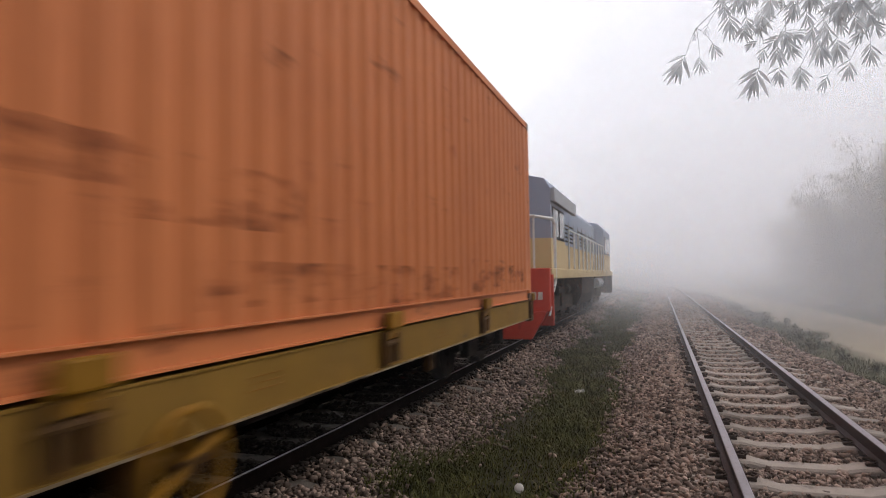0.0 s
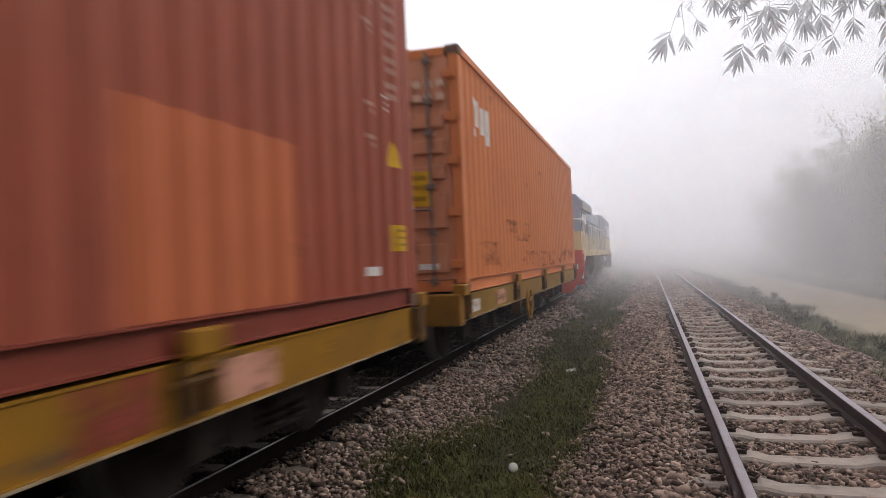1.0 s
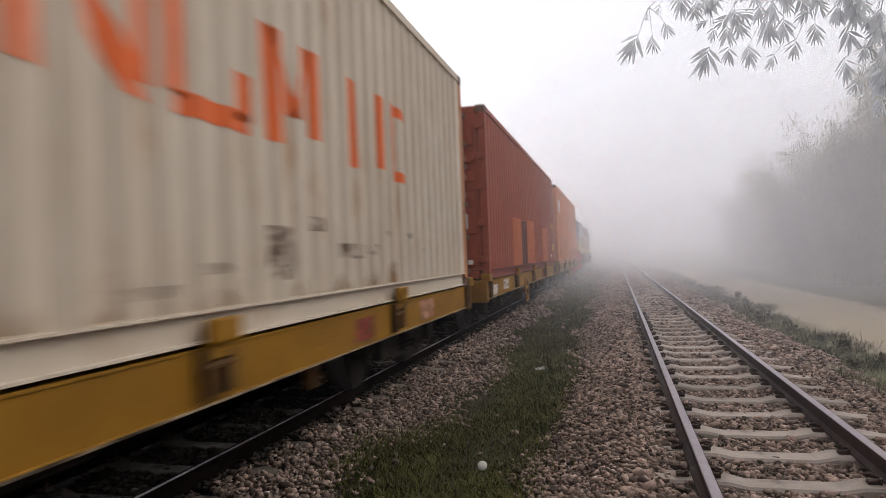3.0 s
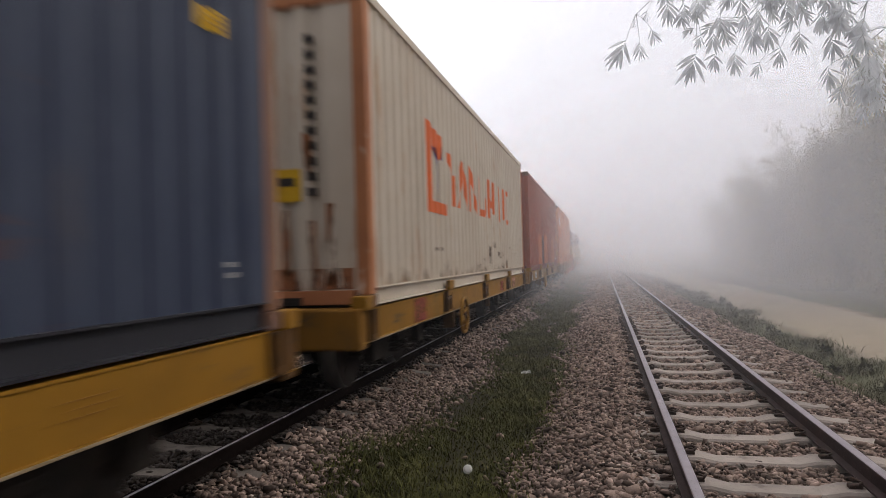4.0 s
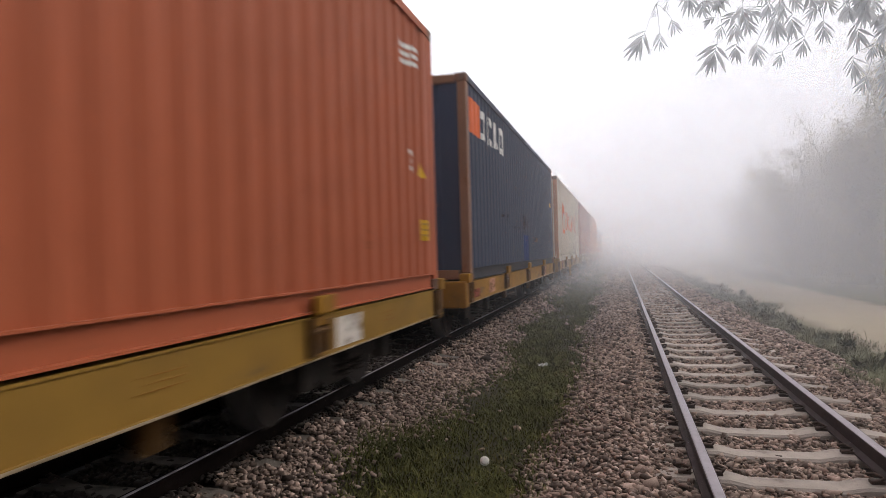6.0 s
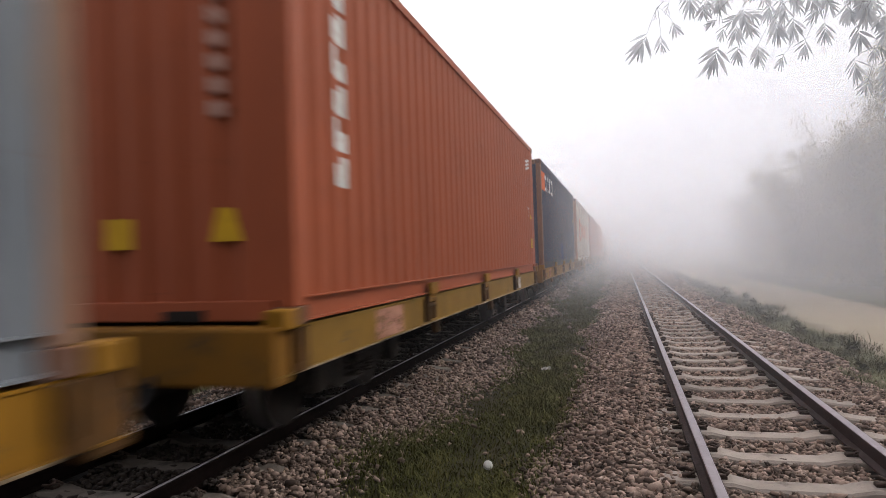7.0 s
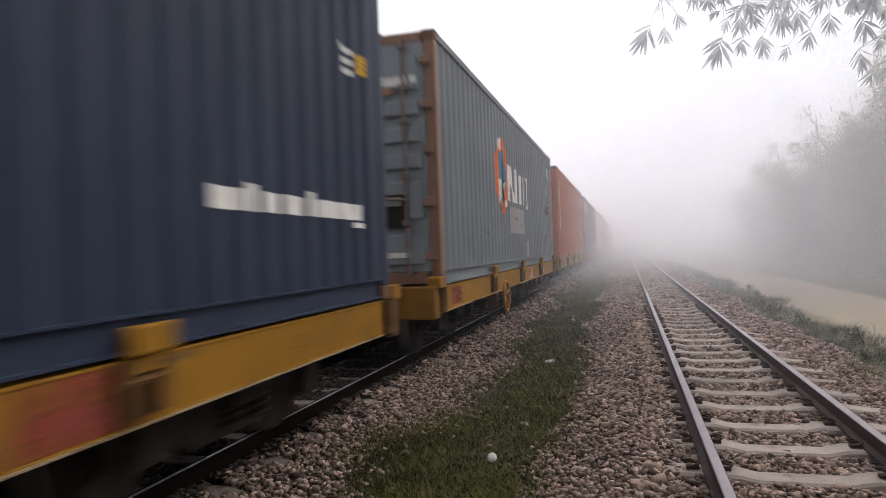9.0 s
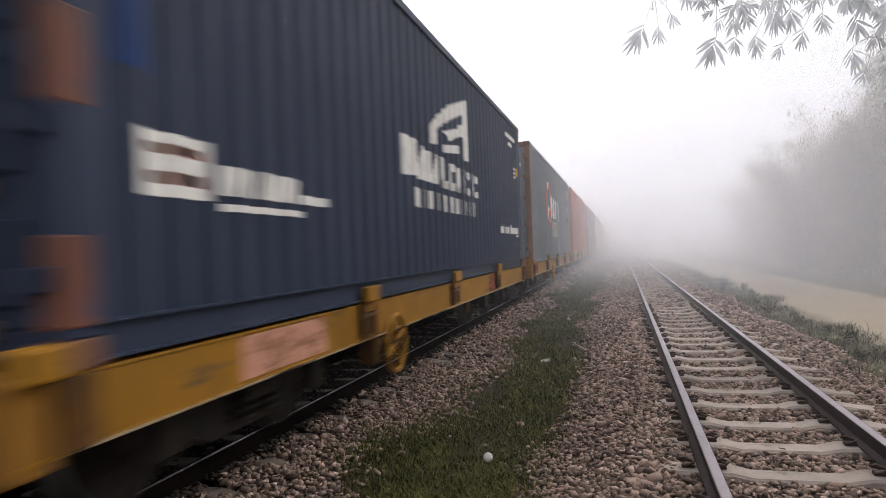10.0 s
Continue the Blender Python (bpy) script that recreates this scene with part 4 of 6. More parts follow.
# ---- wagons ----
def wheelset(parent, y):
    """Axle and two flanged wheels, one rigid casting; the treads are bright."""
    bm = bmesh.new()
    rod(bm, (-0.75, 0, 0), (0.75, 0, 0), 0.065, 12)
    for s in (-1, 1):
        rod(bm, (s * 0.49, 0, 0), (s * 0.61, 0, 0), RADIUS, 32)
        rod(bm, (s * 0.475, 0, 0), (s * 0.495, 0, 0), RADIUS + 0.027, 32)
        rod(bm, (s * 0.605, 0, 0), (s * 0.617, 0, 0), RADIUS - 0.05, 28)
        rod(bm, (s * 0.61, 0, 0), (s * 0.65, 0, 0), 0.12, 16)
        for k in range(4):
            a = k * math.pi / 2
            rod(bm, (s * 0.612, 0.22 * math.cos(a), 0.22 * math.sin(a)), (s * 0.622, 0.22 * math.cos(a), 0.22 * math.sin(a)), 0.035, 8)
    for f in bm.faces:
        f.material_index = int(abs(f.normal.x) < 0.5 and f.calc_center_median().yz.length > RADIUS - 0.03)
    w = part("wheelset", bm, M_UNDER, parent)
    w.data.materials.append(M_TREAD)
    w.matrix_basis = pose(0, y, RADIUS)
    return w


def bogie(parent, y, sets, base=1.75, name="bogie"):
    """Cast side frames with springs, a bolster and wheelsets."""
    bm = bmesh.new()
    h = base / 2
    for s in (-1, 1):
        x0, x1 = s * 0.72, s * 0.84
        out = [(-h - 0.22, 0.36), (-h - 0.2, 0.52), (-0.45, 0.62), (0.45, 0.62), (h + 0.2, 0.52), (h + 0.22, 0.36), (h - 0.18, 0.36), (0.42, 0.22), (-0.42, 0.22), (-h + 0.18, 0.36)]
        a = [bm.verts.new((x0, p, z)) for p, z in out]
        b = [bm.verts.new((x1, p, z)) for p, z in out]
        for i in range(len(out)):
            j = (i + 1) % len(out)
            bm.faces.new((a[i], a[j], b[j], b[i]))
        bm.faces.new(a[::-1])
        bm.faces.new(b)
        for k in (-0.14, 0.14):
            for q in range(5):
                ring(bm, (s * 0.88, k, 0.30 + 0.055 * q), (0, 0, 1), 0.065, 0.018, 12, 5)
        for k in (-h, h):
            box(bm, s * 0.80, s * 0.93, k - 0.12, k + 0.12, RADIUS - 0.12, RADIUS + 0.12, bevel=0.02)
    box(bm, -0.95, 0.95, -0.2, 0.2, 0.40, 0.585, bevel=0.02)
    g = part(name, bm, M_UNDER, parent, "greasy black bogie with coil springs")
    g.matrix_basis = pose(0, y, 0)
    for k in (-h, h):
        sets.append(wheelset(g, k))
    return g


def handwheel(parent, y):
    bm = bmesh.new()
    ring(bm, (1.33, y, 0.52), (1, 0, 0), 0.235, 0.022, 30, 8)
    w = part("brake_wheel", bm, M_YELLOW, parent, "yellow spoked hand brake wheel", smooth=True)
    for k in range(4):
        a = math.pi / 2 * k + 0.4
        bm = bmesh.new()
        rod(bm, (1.315, y, 0.52), (1.33, y + 0.235 * math.cos(a), 0.52 + 0.235 * math.sin(a)), 0.02, 8)
        part("spoke", bm, M_YELLOW, w)
    bm = bmesh.new()
    rod(bm, (1.10, y, 0.52), (1.36, y, 0.52), 0.04, 12)
    part("hub", bm, M_YELDIRT, w)
    part("bracket", blocks((1.05, 1.20, y - 0.16, y - 0.04, 0.36, 0.62), bevel=0.01), M_YELDIRT, w)
    return w


def wagon(patches, wheel_at, sets, shade):
    w = tagged(new("container_wagon"), "yellow steel flat wagon, dirty, carrying one container", "railway wagon", group="wagons of the train")
    e_ = 6.33
    for s in (-1, 1):
        bm = bmesh.new()
        extrude_y(bm, [(s * x, z) for x, z in ((1.06, 0.588), (1.205, 0.588), (1.205, 0.602), (1.19, 0.604), (1.19, 0.868), (1.197, 0.870), (1.197, 0.884), (1.06, 0.884), (1.06, 0.868), (1.165, 0.866), (1.165, 0.604), (1.06, 0.602))], -e_, e_)
        part("side_sill", bm, shade, w, "yellow side beam with scratched paint")
        # pale strip: wear plus a painted highlight along the lower flange
        part("lit_worn_edge", blocks((s * 1.17, s * 1.208, -e_ + 0.2, e_ - 0.2, 0.5845, 0.5985), bevel=0.003), M_LITWORN, w, "scraped lower edge, painted pale like the light it catches")
        part("centre_sill", blocks((s * 0.14, s * 0.18, -6.2, 6.2, 0.42, 0.86)), M_UNDER, w)
        for b in (3.12, 6.12, 9.10):
            y = LEN / 2 - b
            # lock pocket: a block beside the box, a worn bracket hanging down the sill
            bm = bmesh.new()
            box(bm, s * 1.222, s * 1.275, y - 0.14, y + 0.14, 0.90, 1.025, bevel=0.014)
            box(bm, s * 1.19, s * 1.24, y - 0.10, y + 0.10, 0.82, 0.905, bevel=0.01)
            k = part("lock_block", bm, M_YELLOW, w, "yellow container lock block")
            bm = bmesh.new()
            box(bm, s * 1.19, s * 1.25, y - 0.17, y - 0.11, 0.62, 0.88, bevel=0.008)
            box(bm, s * 1.19, s * 1.25, y + 0.05, y + 0.11, 0.64, 0.86, bevel=0.008)
            rod(bm, (s * 1.23, y - 0.19, 0.79), (s * 1.23, y + 0.13, 0.79), 0.02, 8)
            rod(bm, (s * 1.22, y - 0.02, 0.64), (s * 1.22, y - 0.02, 0.80), 0.028, 8)
            part("lock_lever", bm, M_YELDIRT, k, "rusty lock lever")
        for ee in (-1, 1):
            y = ee * 6.20
            part("end_bracket", blocks((s * 1.19, s * 1.235, ee * 6.06 - 0.10, ee * 6.06 + 0.10, 0.60, 0.875), (s * 1.19, s * 1.255, ee * 6.06 - 0.05, ee * 6.06 - 0.01, 0.66, 0.88), bevel=0.008), M_YELDIRT, w, "dark rusty bracket at the beam's end")
            part("corner_guide", blocks((s * 1.10, s * 1.245, y - 0.10, y + 0.10, 0.875, 1.00), bevel=0.015), M_YELLOW, w)
    for y in (-5.4, -3.2, -1.5, 0, 1.5, 3.2, 5.4):
        part("cross_bearer", blocks((-1.165, 1.165, y - 0.06, y + 0.06, 0.66, 0.86)), M_UNDER, w)
    for ee in (-1, 1):
        part("headstock", blocks((-1.20, 1.20, ee * 6.14, ee * 6.36, 0.54, 0.895), bevel=0.02), M_YELDIRT if ee > 0 else M_HEAD, w, "yellow end beam")
        bm = bmesh.new()
        rod(bm, (0, ee * 6.36, 0.62), (0, ee * 6.90, 0.60), 0.07, 12)
        box(bm, -0.13, 0.13, ee * 6.80, ee * 6.98, 0.48, 0.74, bevel=0.03)
        part("coupler", bm, M_UNDER, w)
        bm = bmesh.new()
        pts = [(0.35, ee * 6.36, 0.60), (0.36, ee * 6.46, 0.46), (0.30, ee * 6.64, 0.34), (0.24, ee * 6.84, 0.34), (0.20, ee * 6.96, 0.40)]
        for a, b in zip(pts, pts[1:]):
            rod(bm, a, b, 0.022, 8)
        part("air_hose", bm, M_RUBBER, w)
        bogie(w, ee * 4.25, sets)
    if wheel_at:
        handwheel(w, LEN / 2 - wheel_at)
    part("brake_cylinder", rod(bmesh.new(), (0.45, -0.9, 0.45), (0.45, -0.2, 0.45), 0.16, 16), M_UNDER, w)
    part("air_tank", rod(bmesh.new(), (-0.5, 0.3, 0.45), (-0.5, 1.3, 0.45), 0.18, 16), M_UNDER, w)
    for s in (-1, 1):
        part("brake_hanger", blocks((s * 0.95, s * 1.02, 1.45, 1.62, 0.36, 0.60), bevel=0.01), M_YELDIRT, w)
        part("brake_hanger", blocks((s * 0.95, s * 1.02, -2.1, -1.9, 0.38, 0.60), bevel=0.01), M_YELDIRT, w)
    for b0, b1, z0, z1, m in patches:
        part("paint_patch", blocks((1.188, 1.1945, LEN / 2 - b1, LEN / 2 - b0, z0, z1)), m, w, "faded repainted patch on the beam")
    # scuffed rows of small unreadable print
    for b in (1.5, 4.6, 7.7):
        for k in range(3):
            part("print_line", blocks((1.188, 1.1935, LEN / 2 - b - (0.30, 0.22, 0.27)[k], LEN / 2 - b, 0.71 + 0.035 * k, 0.717 + 0.035 * k)), M_SCRATCH, w)
    return w


PATCHES = [
    [(11.50, 11.86, 0.65, 0.80, P_WHITE), (9.9, 10.5, 0.64, 0.84, P_PINK)],
    [(3.38, 3.82, 0.62, 0.87, P_RED), (2.40, 2.92, 0.63, 0.84, P_PINK), (11.36, 11.92, 0.62, 0.79, P_WHITE), (10.12, 10.72, 0.66, 0.84, P_WHITE)],
    [(10.20, 10.70, 0.61, 0.87, P_RED), (3.75, 4.15, 0.64, 0.82, P_RED), (1.8, 2.3, 0.64, 0.84, P_PINK)],
    [(2.18, 2.85, 0.62, 0.84, P_PINK), (10.22, 10.70, 0.64, 0.86, P_PINK), (11.48, 11.84, 0.64, 0.76, P_RED)],
    [(9.98, 10.70, 0.61, 0.86, P_PINK), (2.3, 2.8, 0.62, 0.84, P_WHITE)],
    [(2.38, 2.92, 0.63, 0.86, P_PINK), (4.25, 5.0, 0.62, 0.86, P_PINK), (11.22, 11.66, 0.64, 0.84, P_RED)],
    [(3.22, 3.76, 0.61, 0.87, P_RED), (9.88, 10.96, 0.62, 0.86, P_PINK)],
]
M_YELOLD = surface("wagon_yellow_pale", (0.235, 0.128, 0.020), 0.66, 0, (0.15, 0.082, 0.018), 1.6, (0.10, 0.065, 0.035), 0.36, (1.2, 1.2, 5), 60, 0.15, contrast=0.5)
# worn, stained paint whose pale tone also stands for the flange's highlight
M_LITWORN = surface("lit_worn_paint", (0.30, 0.24, 0.17), 0.6, 0, (0.15, 0.09, 0.04), 2.2, (0.035, 0.025, 0.018), 0.72, (1.5, 1.3, 2), 60, 0.15)
M_HEAD = surface("end_beam_yellow", (0.22, 0.098, 0.012), 0.66, 0, (0.14, 0.07, 0.015), 3, (0.07, 0.045, 0.025), 0.45, (3, 3, 3), 60, 0.2)
SETS, WAGONS = [], []
for k, pt in enumerate(PATCHES):
    WAGONS.append(wagon(pt, (8.65, 8.5, 8.62, 0, 0, 8.7, 8.78)[k], SETS, M_YELOLD if k in (0, 4) else M_YELLOW))


# ---- locomotive, its rear at local y = 0 ----
L_CREAM = paint("loco_cream", (0.52, 0.40, 0.22), (0.44, 0.33, 0.18), (0.20, 0.15, 0.10), 0.25)
L_BLUE = paint("loco_blue", (0.27, 0.31, 0.39), (0.21, 0.25, 0.33), (0.10, 0.10, 0.12), 0.2)
L_RED = paint("loco_red", (0.50, 0.06, 0.035), (0.38, 0.05, 0.03), (0.15, 0.05, 0.04), 0.25)
L_GREY = paint("loco_roof_grey", (0.36, 0.37, 0.39), (0.28, 0.29, 0.31), (0.15, 0.15, 0.16), 0.25)
M_GLASS = surface("cab_glass", (0.02, 0.022, 0.025), 0.08, 0, bump=0, spec=0.6)
M_RAILING = surface("white_handrail", (0.68, 0.68, 0.66), 0.5, 0, bump=0.02)
M_LAMP = surface("lamp_glass", (0.85, 0.82, 0.7), 0.2, 0, bump=0)


def locomotive(sets):
    l = tagged(new("diesel_locomotive"), "blue and cream diesel locomotive with red buffer beam and white handrails", "locomotive")
    hood = [(-0.98, 1.42), (0.98, 1.42)]
    part("frame", blocks((-1.33, 1.33, 0.25, 17.4, 1.22, 1.42), bevel=0.02), L_CREAM, l, "cream running board")
    bm = bmesh.new()
    extrude_y(bm, hood + [(0.98, 2.02), (-0.98, 2.02)], 1.9, 13.2)
    body = part("hood_lower", bm, L_CREAM, l, "cream lower hood panels")
    bm = bmesh.new()
    extrude_y(bm, [(-0.975, 2.02), (0.975, 2.02), (0.975, 2.98), (0.86, 3.14), (-0.86, 3.14), (-0.975, 2.98)], 1.9, 13.2)
    part("hood_upper", bm, L_BLUE, l, "grey-blue upper hood panels")
    bm = bmesh.new()
    extrude_y(bm, [(-0.86, 3.14), (0.86, 3.14), (0.5, 3.26), (-0.5, 3.26)], 1.95, 13.15)
    part("hood_roof", bm, L_GREY, l)
    # short rear end with windows
    bm = bmesh.new()
    extrude_y(bm, [(-1.22, 1.42), (1.22, 1.42), (1.22, 2.02), (-1.22, 2.02)], 0.9, 3.0)
    part("rear_cab_lower", bm, L_CREAM, l)
    bm = bmesh.new()
    extrude_y(bm, [(-1.22, 2.02), (1.22, 2.02), (1.22, 3.0), (1.10, 3.20), (0.5, 3.34), (-0.5, 3.34), (-1.10, 3.20), (-1.22, 3.0)], 0.9, 3.0)
    part("rear_cab_upper", bm, L_BLUE, l)
    part("visor", blocks((1.20, 1.30, 0.95, 4.6, 2.74, 3.02), bevel=0.02), L_GREY, l, "pale grey visor over the cab windows")
    for y0, y1 in ((1.15, 1.85), (2.05, 2.75)):
        w = part("window", blocks((1.215, 1.235, y0 - 0.05, y1 + 0.05, 2.02, 2.66), bevel=0.008), M_RUBBER, l)
        part("pane", blocks((1.232, 1.24, y0, y1, 2.07, 2.61)), M_GLASS, w)
    for x in (-0.38, 0.38):
        w = part("window", blocks((x - 0.30, x + 0.30, 0.885, 0.905, 2.10, 2.72), bevel=0.008), M_RUBBER, l)
        part("pane", blocks((x - 0.26, x + 0.26, 0.878, 0.888, 2.15, 2.67)), M_GLASS, w)
    # front cab
    bm = bmesh.new()
    extrude_y(bm, [(-1.30, 1.42), (1.30, 1.42), (1.30, 2.02), (-1.30, 2.02)], 13.2, 16.4)
    part("front_cab_lower", bm, L_CREAM, l)
    bm = bmesh.new()
    extrude_y(bm, [(-1.30, 2.02), (1.30, 2.02), (1.30, 2.92), (1.1, 3.16), (0.5, 3.26), (-0.5, 3.26), (-1.1, 3.16), (-1.30, 2.92)], 13.2, 16.4)
    part("front_cab_upper", bm, L_BLUE, l)
    for y0, y1 in ((13.7, 14.5), (14.9, 15.7)):
        w = part("window", blocks((1.295, 1.312, y0 - 0.05, y1 + 0.05, 2.05, 2.70)), M_RUBBER, l)
        part("pane", blocks((1.31, 1.318, y0, y1, 2.10, 2.65)), M_GLASS, w)
    for k in range(9):
        y = 3.4 + k * 1.06
        d = part("hood_door", blocks((0.972, 0.992, y, y + 0.92, 1.50, 2.66), bevel=0.006), L_CREAM, l)
        part("upper_panel", blocks((0.990, 0.996, y, y + 0.92, 2.03, 2.66)), L_BLUE, d)
        for q in range(5):
            part("louvre", blocks((0.994, 1.010, y + 0.12, y + 0.80, 2.12 + 0.10 * q, 2.16 + 0.10 * q)), M_UNDER if k % 3 else L_GREY, d)
    for y in (4.2, 7.4, 10.6):
        bm = rod(bmesh.new(), (0, y, 3.26), (0, y, 3.36), 0.42, 20)
        part("roof_fan", bm, M_UNDER, l)
    part("horn", rod(bmesh.new(), (0.3, 14.0, 3.44), (0.3, 14.4, 3.44), 0.05, 10, 0.09), M_LAMP, l)
    # handrails
    for s in (-1, 1):
        bm = bmesh.new()
        for k in range(11):
            y = 3.1 + k * 1.0
            rod(bm, (s * 1.29, y, 1.42), (s * 1.29, y, 2.30), 0.02, 8)
        rod(bm, (s * 1.29, 3.1, 2.30), (s * 1.29, 13.1, 2.30), 0.02, 8)
        part("handrail", bm, M_RAILING, l, "white side handrail")
        bm = bmesh.new()
        pts = [(s * 1.27, 0.30, 0.80), (s * 1.31, 0.75, 1.15), (s * 1.31, 0.80, 2.28), (s * 1.27, 0.72, 2.38), (s * 1.0, 0.20, 2.40), (s * 0.55, 0.10, 2.40), (s * 0.50, 0.10, 2.30), (s * 0.50, 0.10, 1.42)]
        for a, b in zip(pts, pts[1:]):
            rod(bm, a, b, 0.030, 8)
        rod(bm, (s * 1.28, 0.15, 0.55), (s * 1.30, 0.35, 0.85), 0.022, 8)
        rod(bm, (s * 1.0, 0.20, 2.40), (s * 1.0, 0.20, 1.42), 0.02, 8)
        part("end_handrail", bm, M_RAILING, l, "white bent handrail")
        for k in range(3):
            part("step", blocks((s * 1.05, s * 1.32, 0.30, 0.62, 0.45 + 0.30 * k, 0.48 + 0.30 * k)), M_UNDER, l)
    beam = part("buffer_beam", blocks((-1.30, 1.30, 0.08, 0.26, 0.62, 1.42), bevel=0.015), L_RED, l, "red rear buffer beam")
    for x in (0.72, 0.84, 0.96, 1.08):
        part("number_bar", blocks((x, x + 0.085, 0.072, 0.082, 0.84, 0.98)), M_PRINT, beam)
    bm = bmesh.new()
    extrude_y(bm, [(-0.95, 0.12), (0.95, 0.12), (1.25, 0.62), (-1.25, 0.62)], 0.02, 0.20)
    part("rail_guard", bm, L_RED, l, "red rail guard plate")
    part("step_well", blocks((1.0, 1.34, 0.24, 0.34, 0.35, 1.30), bevel=0.01), L_RED, l)
    bm = rod(bmesh.new(), (0, -0.60, 0.62), (0, 0.1, 0.62), 0.08, 12)
    box(bm, -0.13, 0.13, -0.70, -0.5, 0.48, 0.76, bevel=0.03)
    part("coupler", bm, M_UNDER, l)
    part("front_beam", blocks((-1.30, 1.30, 17.4, 17.55, 0.5, 1.42), bevel=0.015), M_UNDER, l)
    bm = bmesh.new()
    extrude_y(bm, [(-1.0, 0.45), (1.0, 0.45), (1.15, 0.75), (1.15, 1.22), (-1.15, 1.22), (-1.15, 0.75)], 6.9, 10.6)
    part("fuel_tank", bm, M_UNDER, l, "black fuel tank")
    part("air_tank", rod(bmesh.new(), (1.15, 10.7, 1.0), (1.15, 12.6, 1.0), 0.17, 16), L_GREY, l)
    for y in (4.2, 13.6):
        g = bogie(l, y, sets, 3.4, "bogie")
        sets.append(wheelset(g, 0.0))
        part("frame_side", blocks((0.86, 0.95, -2.2, 2.2, 0.45, 0.80), (-0.95, -0.86, -2.2, 2.2, 0.45, 0.80), (-1.0, 1.0, -0.3, 0.3, 0.55, 1.22), bevel=0.02), M_UNDER, g)
        for k in (-1.7, 0, 1.7):
            part("brake_cylinder", rod(bmesh.new(), (1.0, k + 0.3, 0.95), (1.0, k + 0.75, 0.95), 0.10, 12), M_UNDER, g)
    for k in (-1, 1):
        part("marker_lamp", rod(bmesh.new(), (k * 0.62, 0.885, 1.80), (k * 0.62, 0.86, 1.80), 0.07, 14), M_LAMP, l)
    return l


LOCO = locomotive(SETS)


# ---- ballast stones ----
def stone_shape(rng):
    """A broken stone with flat faces: the hull of a few points near a flat block's skin."""
    bm = bmesh.new()
    for sx in (-1, 1):
        for sy in (-1, 1):
            for sz in (-1, 1):
                bm.verts.new((sx * rng.uniform(0.45, 1.25), sy * rng.uniform(0.25, 0.95), sz * rng.uniform(0.15, 0.70)))
    bm.verts.new((rng.uniform(0.9, 1.3), rng.uniform(-0.3, 0.3), rng.uniform(-0.2, 0.3)))
    made = bmesh.ops.convex_hull(bm, input=bm.verts[:])
    bmesh.ops.delete(bm, geom=[v for v in bm.verts if not v.link_faces], context="VERTS")
    bmesh.ops.triangulate(bm, faces=bm.faces)
    bmesh.ops.recalc_face_normals(bm, faces=bm.faces)
    bm.verts.index_update()
    bm.verts.ensure_lookup_table()
    v = np.array([p.co[:] for p in bm.verts])
    f = np.array([[q.index for q in p.verts] for p in bm.faces])
    bm.free()
    return v, f


def lying(n, rng):
    """n turns about the upright, each with a moderate tilt."""
    a, b, c = rng.uniform(0, 2 * np.pi, n), rng.normal(0, 0.62, n), rng.normal(0, 0.62, n)
    o, l = np.zeros(n), np.ones(n)
    rz = np.stack([np.cos(a), -np.sin(a), o, np.sin(a), np.cos(a), o, o, o, l], -1).reshape(n, 3, 3)
    rx = np.stack([l, o, o, o, np.cos(b), -np.sin(b), o, np.sin(b), np.cos(b)], -1).reshape(n, 3, 3)
    ry = np.stack([np.cos(c), o, np.sin(c), o, l, o, -np.sin(c), o, np.cos(c)], -1).reshape(n, 3, 3)
    return rx @ ry @ rz


def on_sleeper(x, y):
    """Where a sleeper's top lies bare."""
    out = np.zeros(len(x), bool)
    for cx, phase, lo, hi in ((RIGHT_X, SLEEPERS_Y0, -0.47, 0.99), (TRAIN_X, 4.28, -0.9, 0.93)):
        d = (y - phase + SLEEPER_STEP / 2) % SLEEPER_STEP - SLEEPER_STEP / 2
        out |= (x - cx > lo) & (x - cx < hi) & (np.abs(d) < 0.10)
    return out


def on_rail(x):
    out = np.zeros(len(x), bool)
    for c in (TRAIN_X - 0.5325, TRAIN_X + 0.5325, RIGHT_X - 0.5325, RIGHT_X + 0.5325):
        out |= np.abs(x - c) < 0.065
    return out


def bed(x, y, rng):
    """Keep a stone here: beds in full, thinning raggedly over the borders."""
    wob = 0.22 * np.sin(0.8 * y + 0.4) + 0.14 * np.sin(2.1 * y + 1.0) + rng.normal(0, 0.16, len(x)) - 0.03 * np.clip(y - 6, 0, 14)
    left = (x > -5.2) & (x < -1.72 + wob)
    right = (x > -0.50 + 0.6 * wob) & (x < 2.72 + 0.5 * wob)
    return (left | right) & ~on_rail(x)


def seat(x, y):
    """Height of the stones' bed: level with the sleepers, heaped outside the rails."""
    z = ground_z(x, y)
    return z + 0.040 * np.exp(-((x - 0.12) / 0.30) ** 2) + 0.032 * np.exp(-((x + 2.25) / 0.28) ** 2) + 0.075 * np.exp(-((x + 2.55) / 0.10) ** 2)


SHAPES = [stone_shape(random.Random(k)) for k in range(9)]
NEAR_STONES = 300


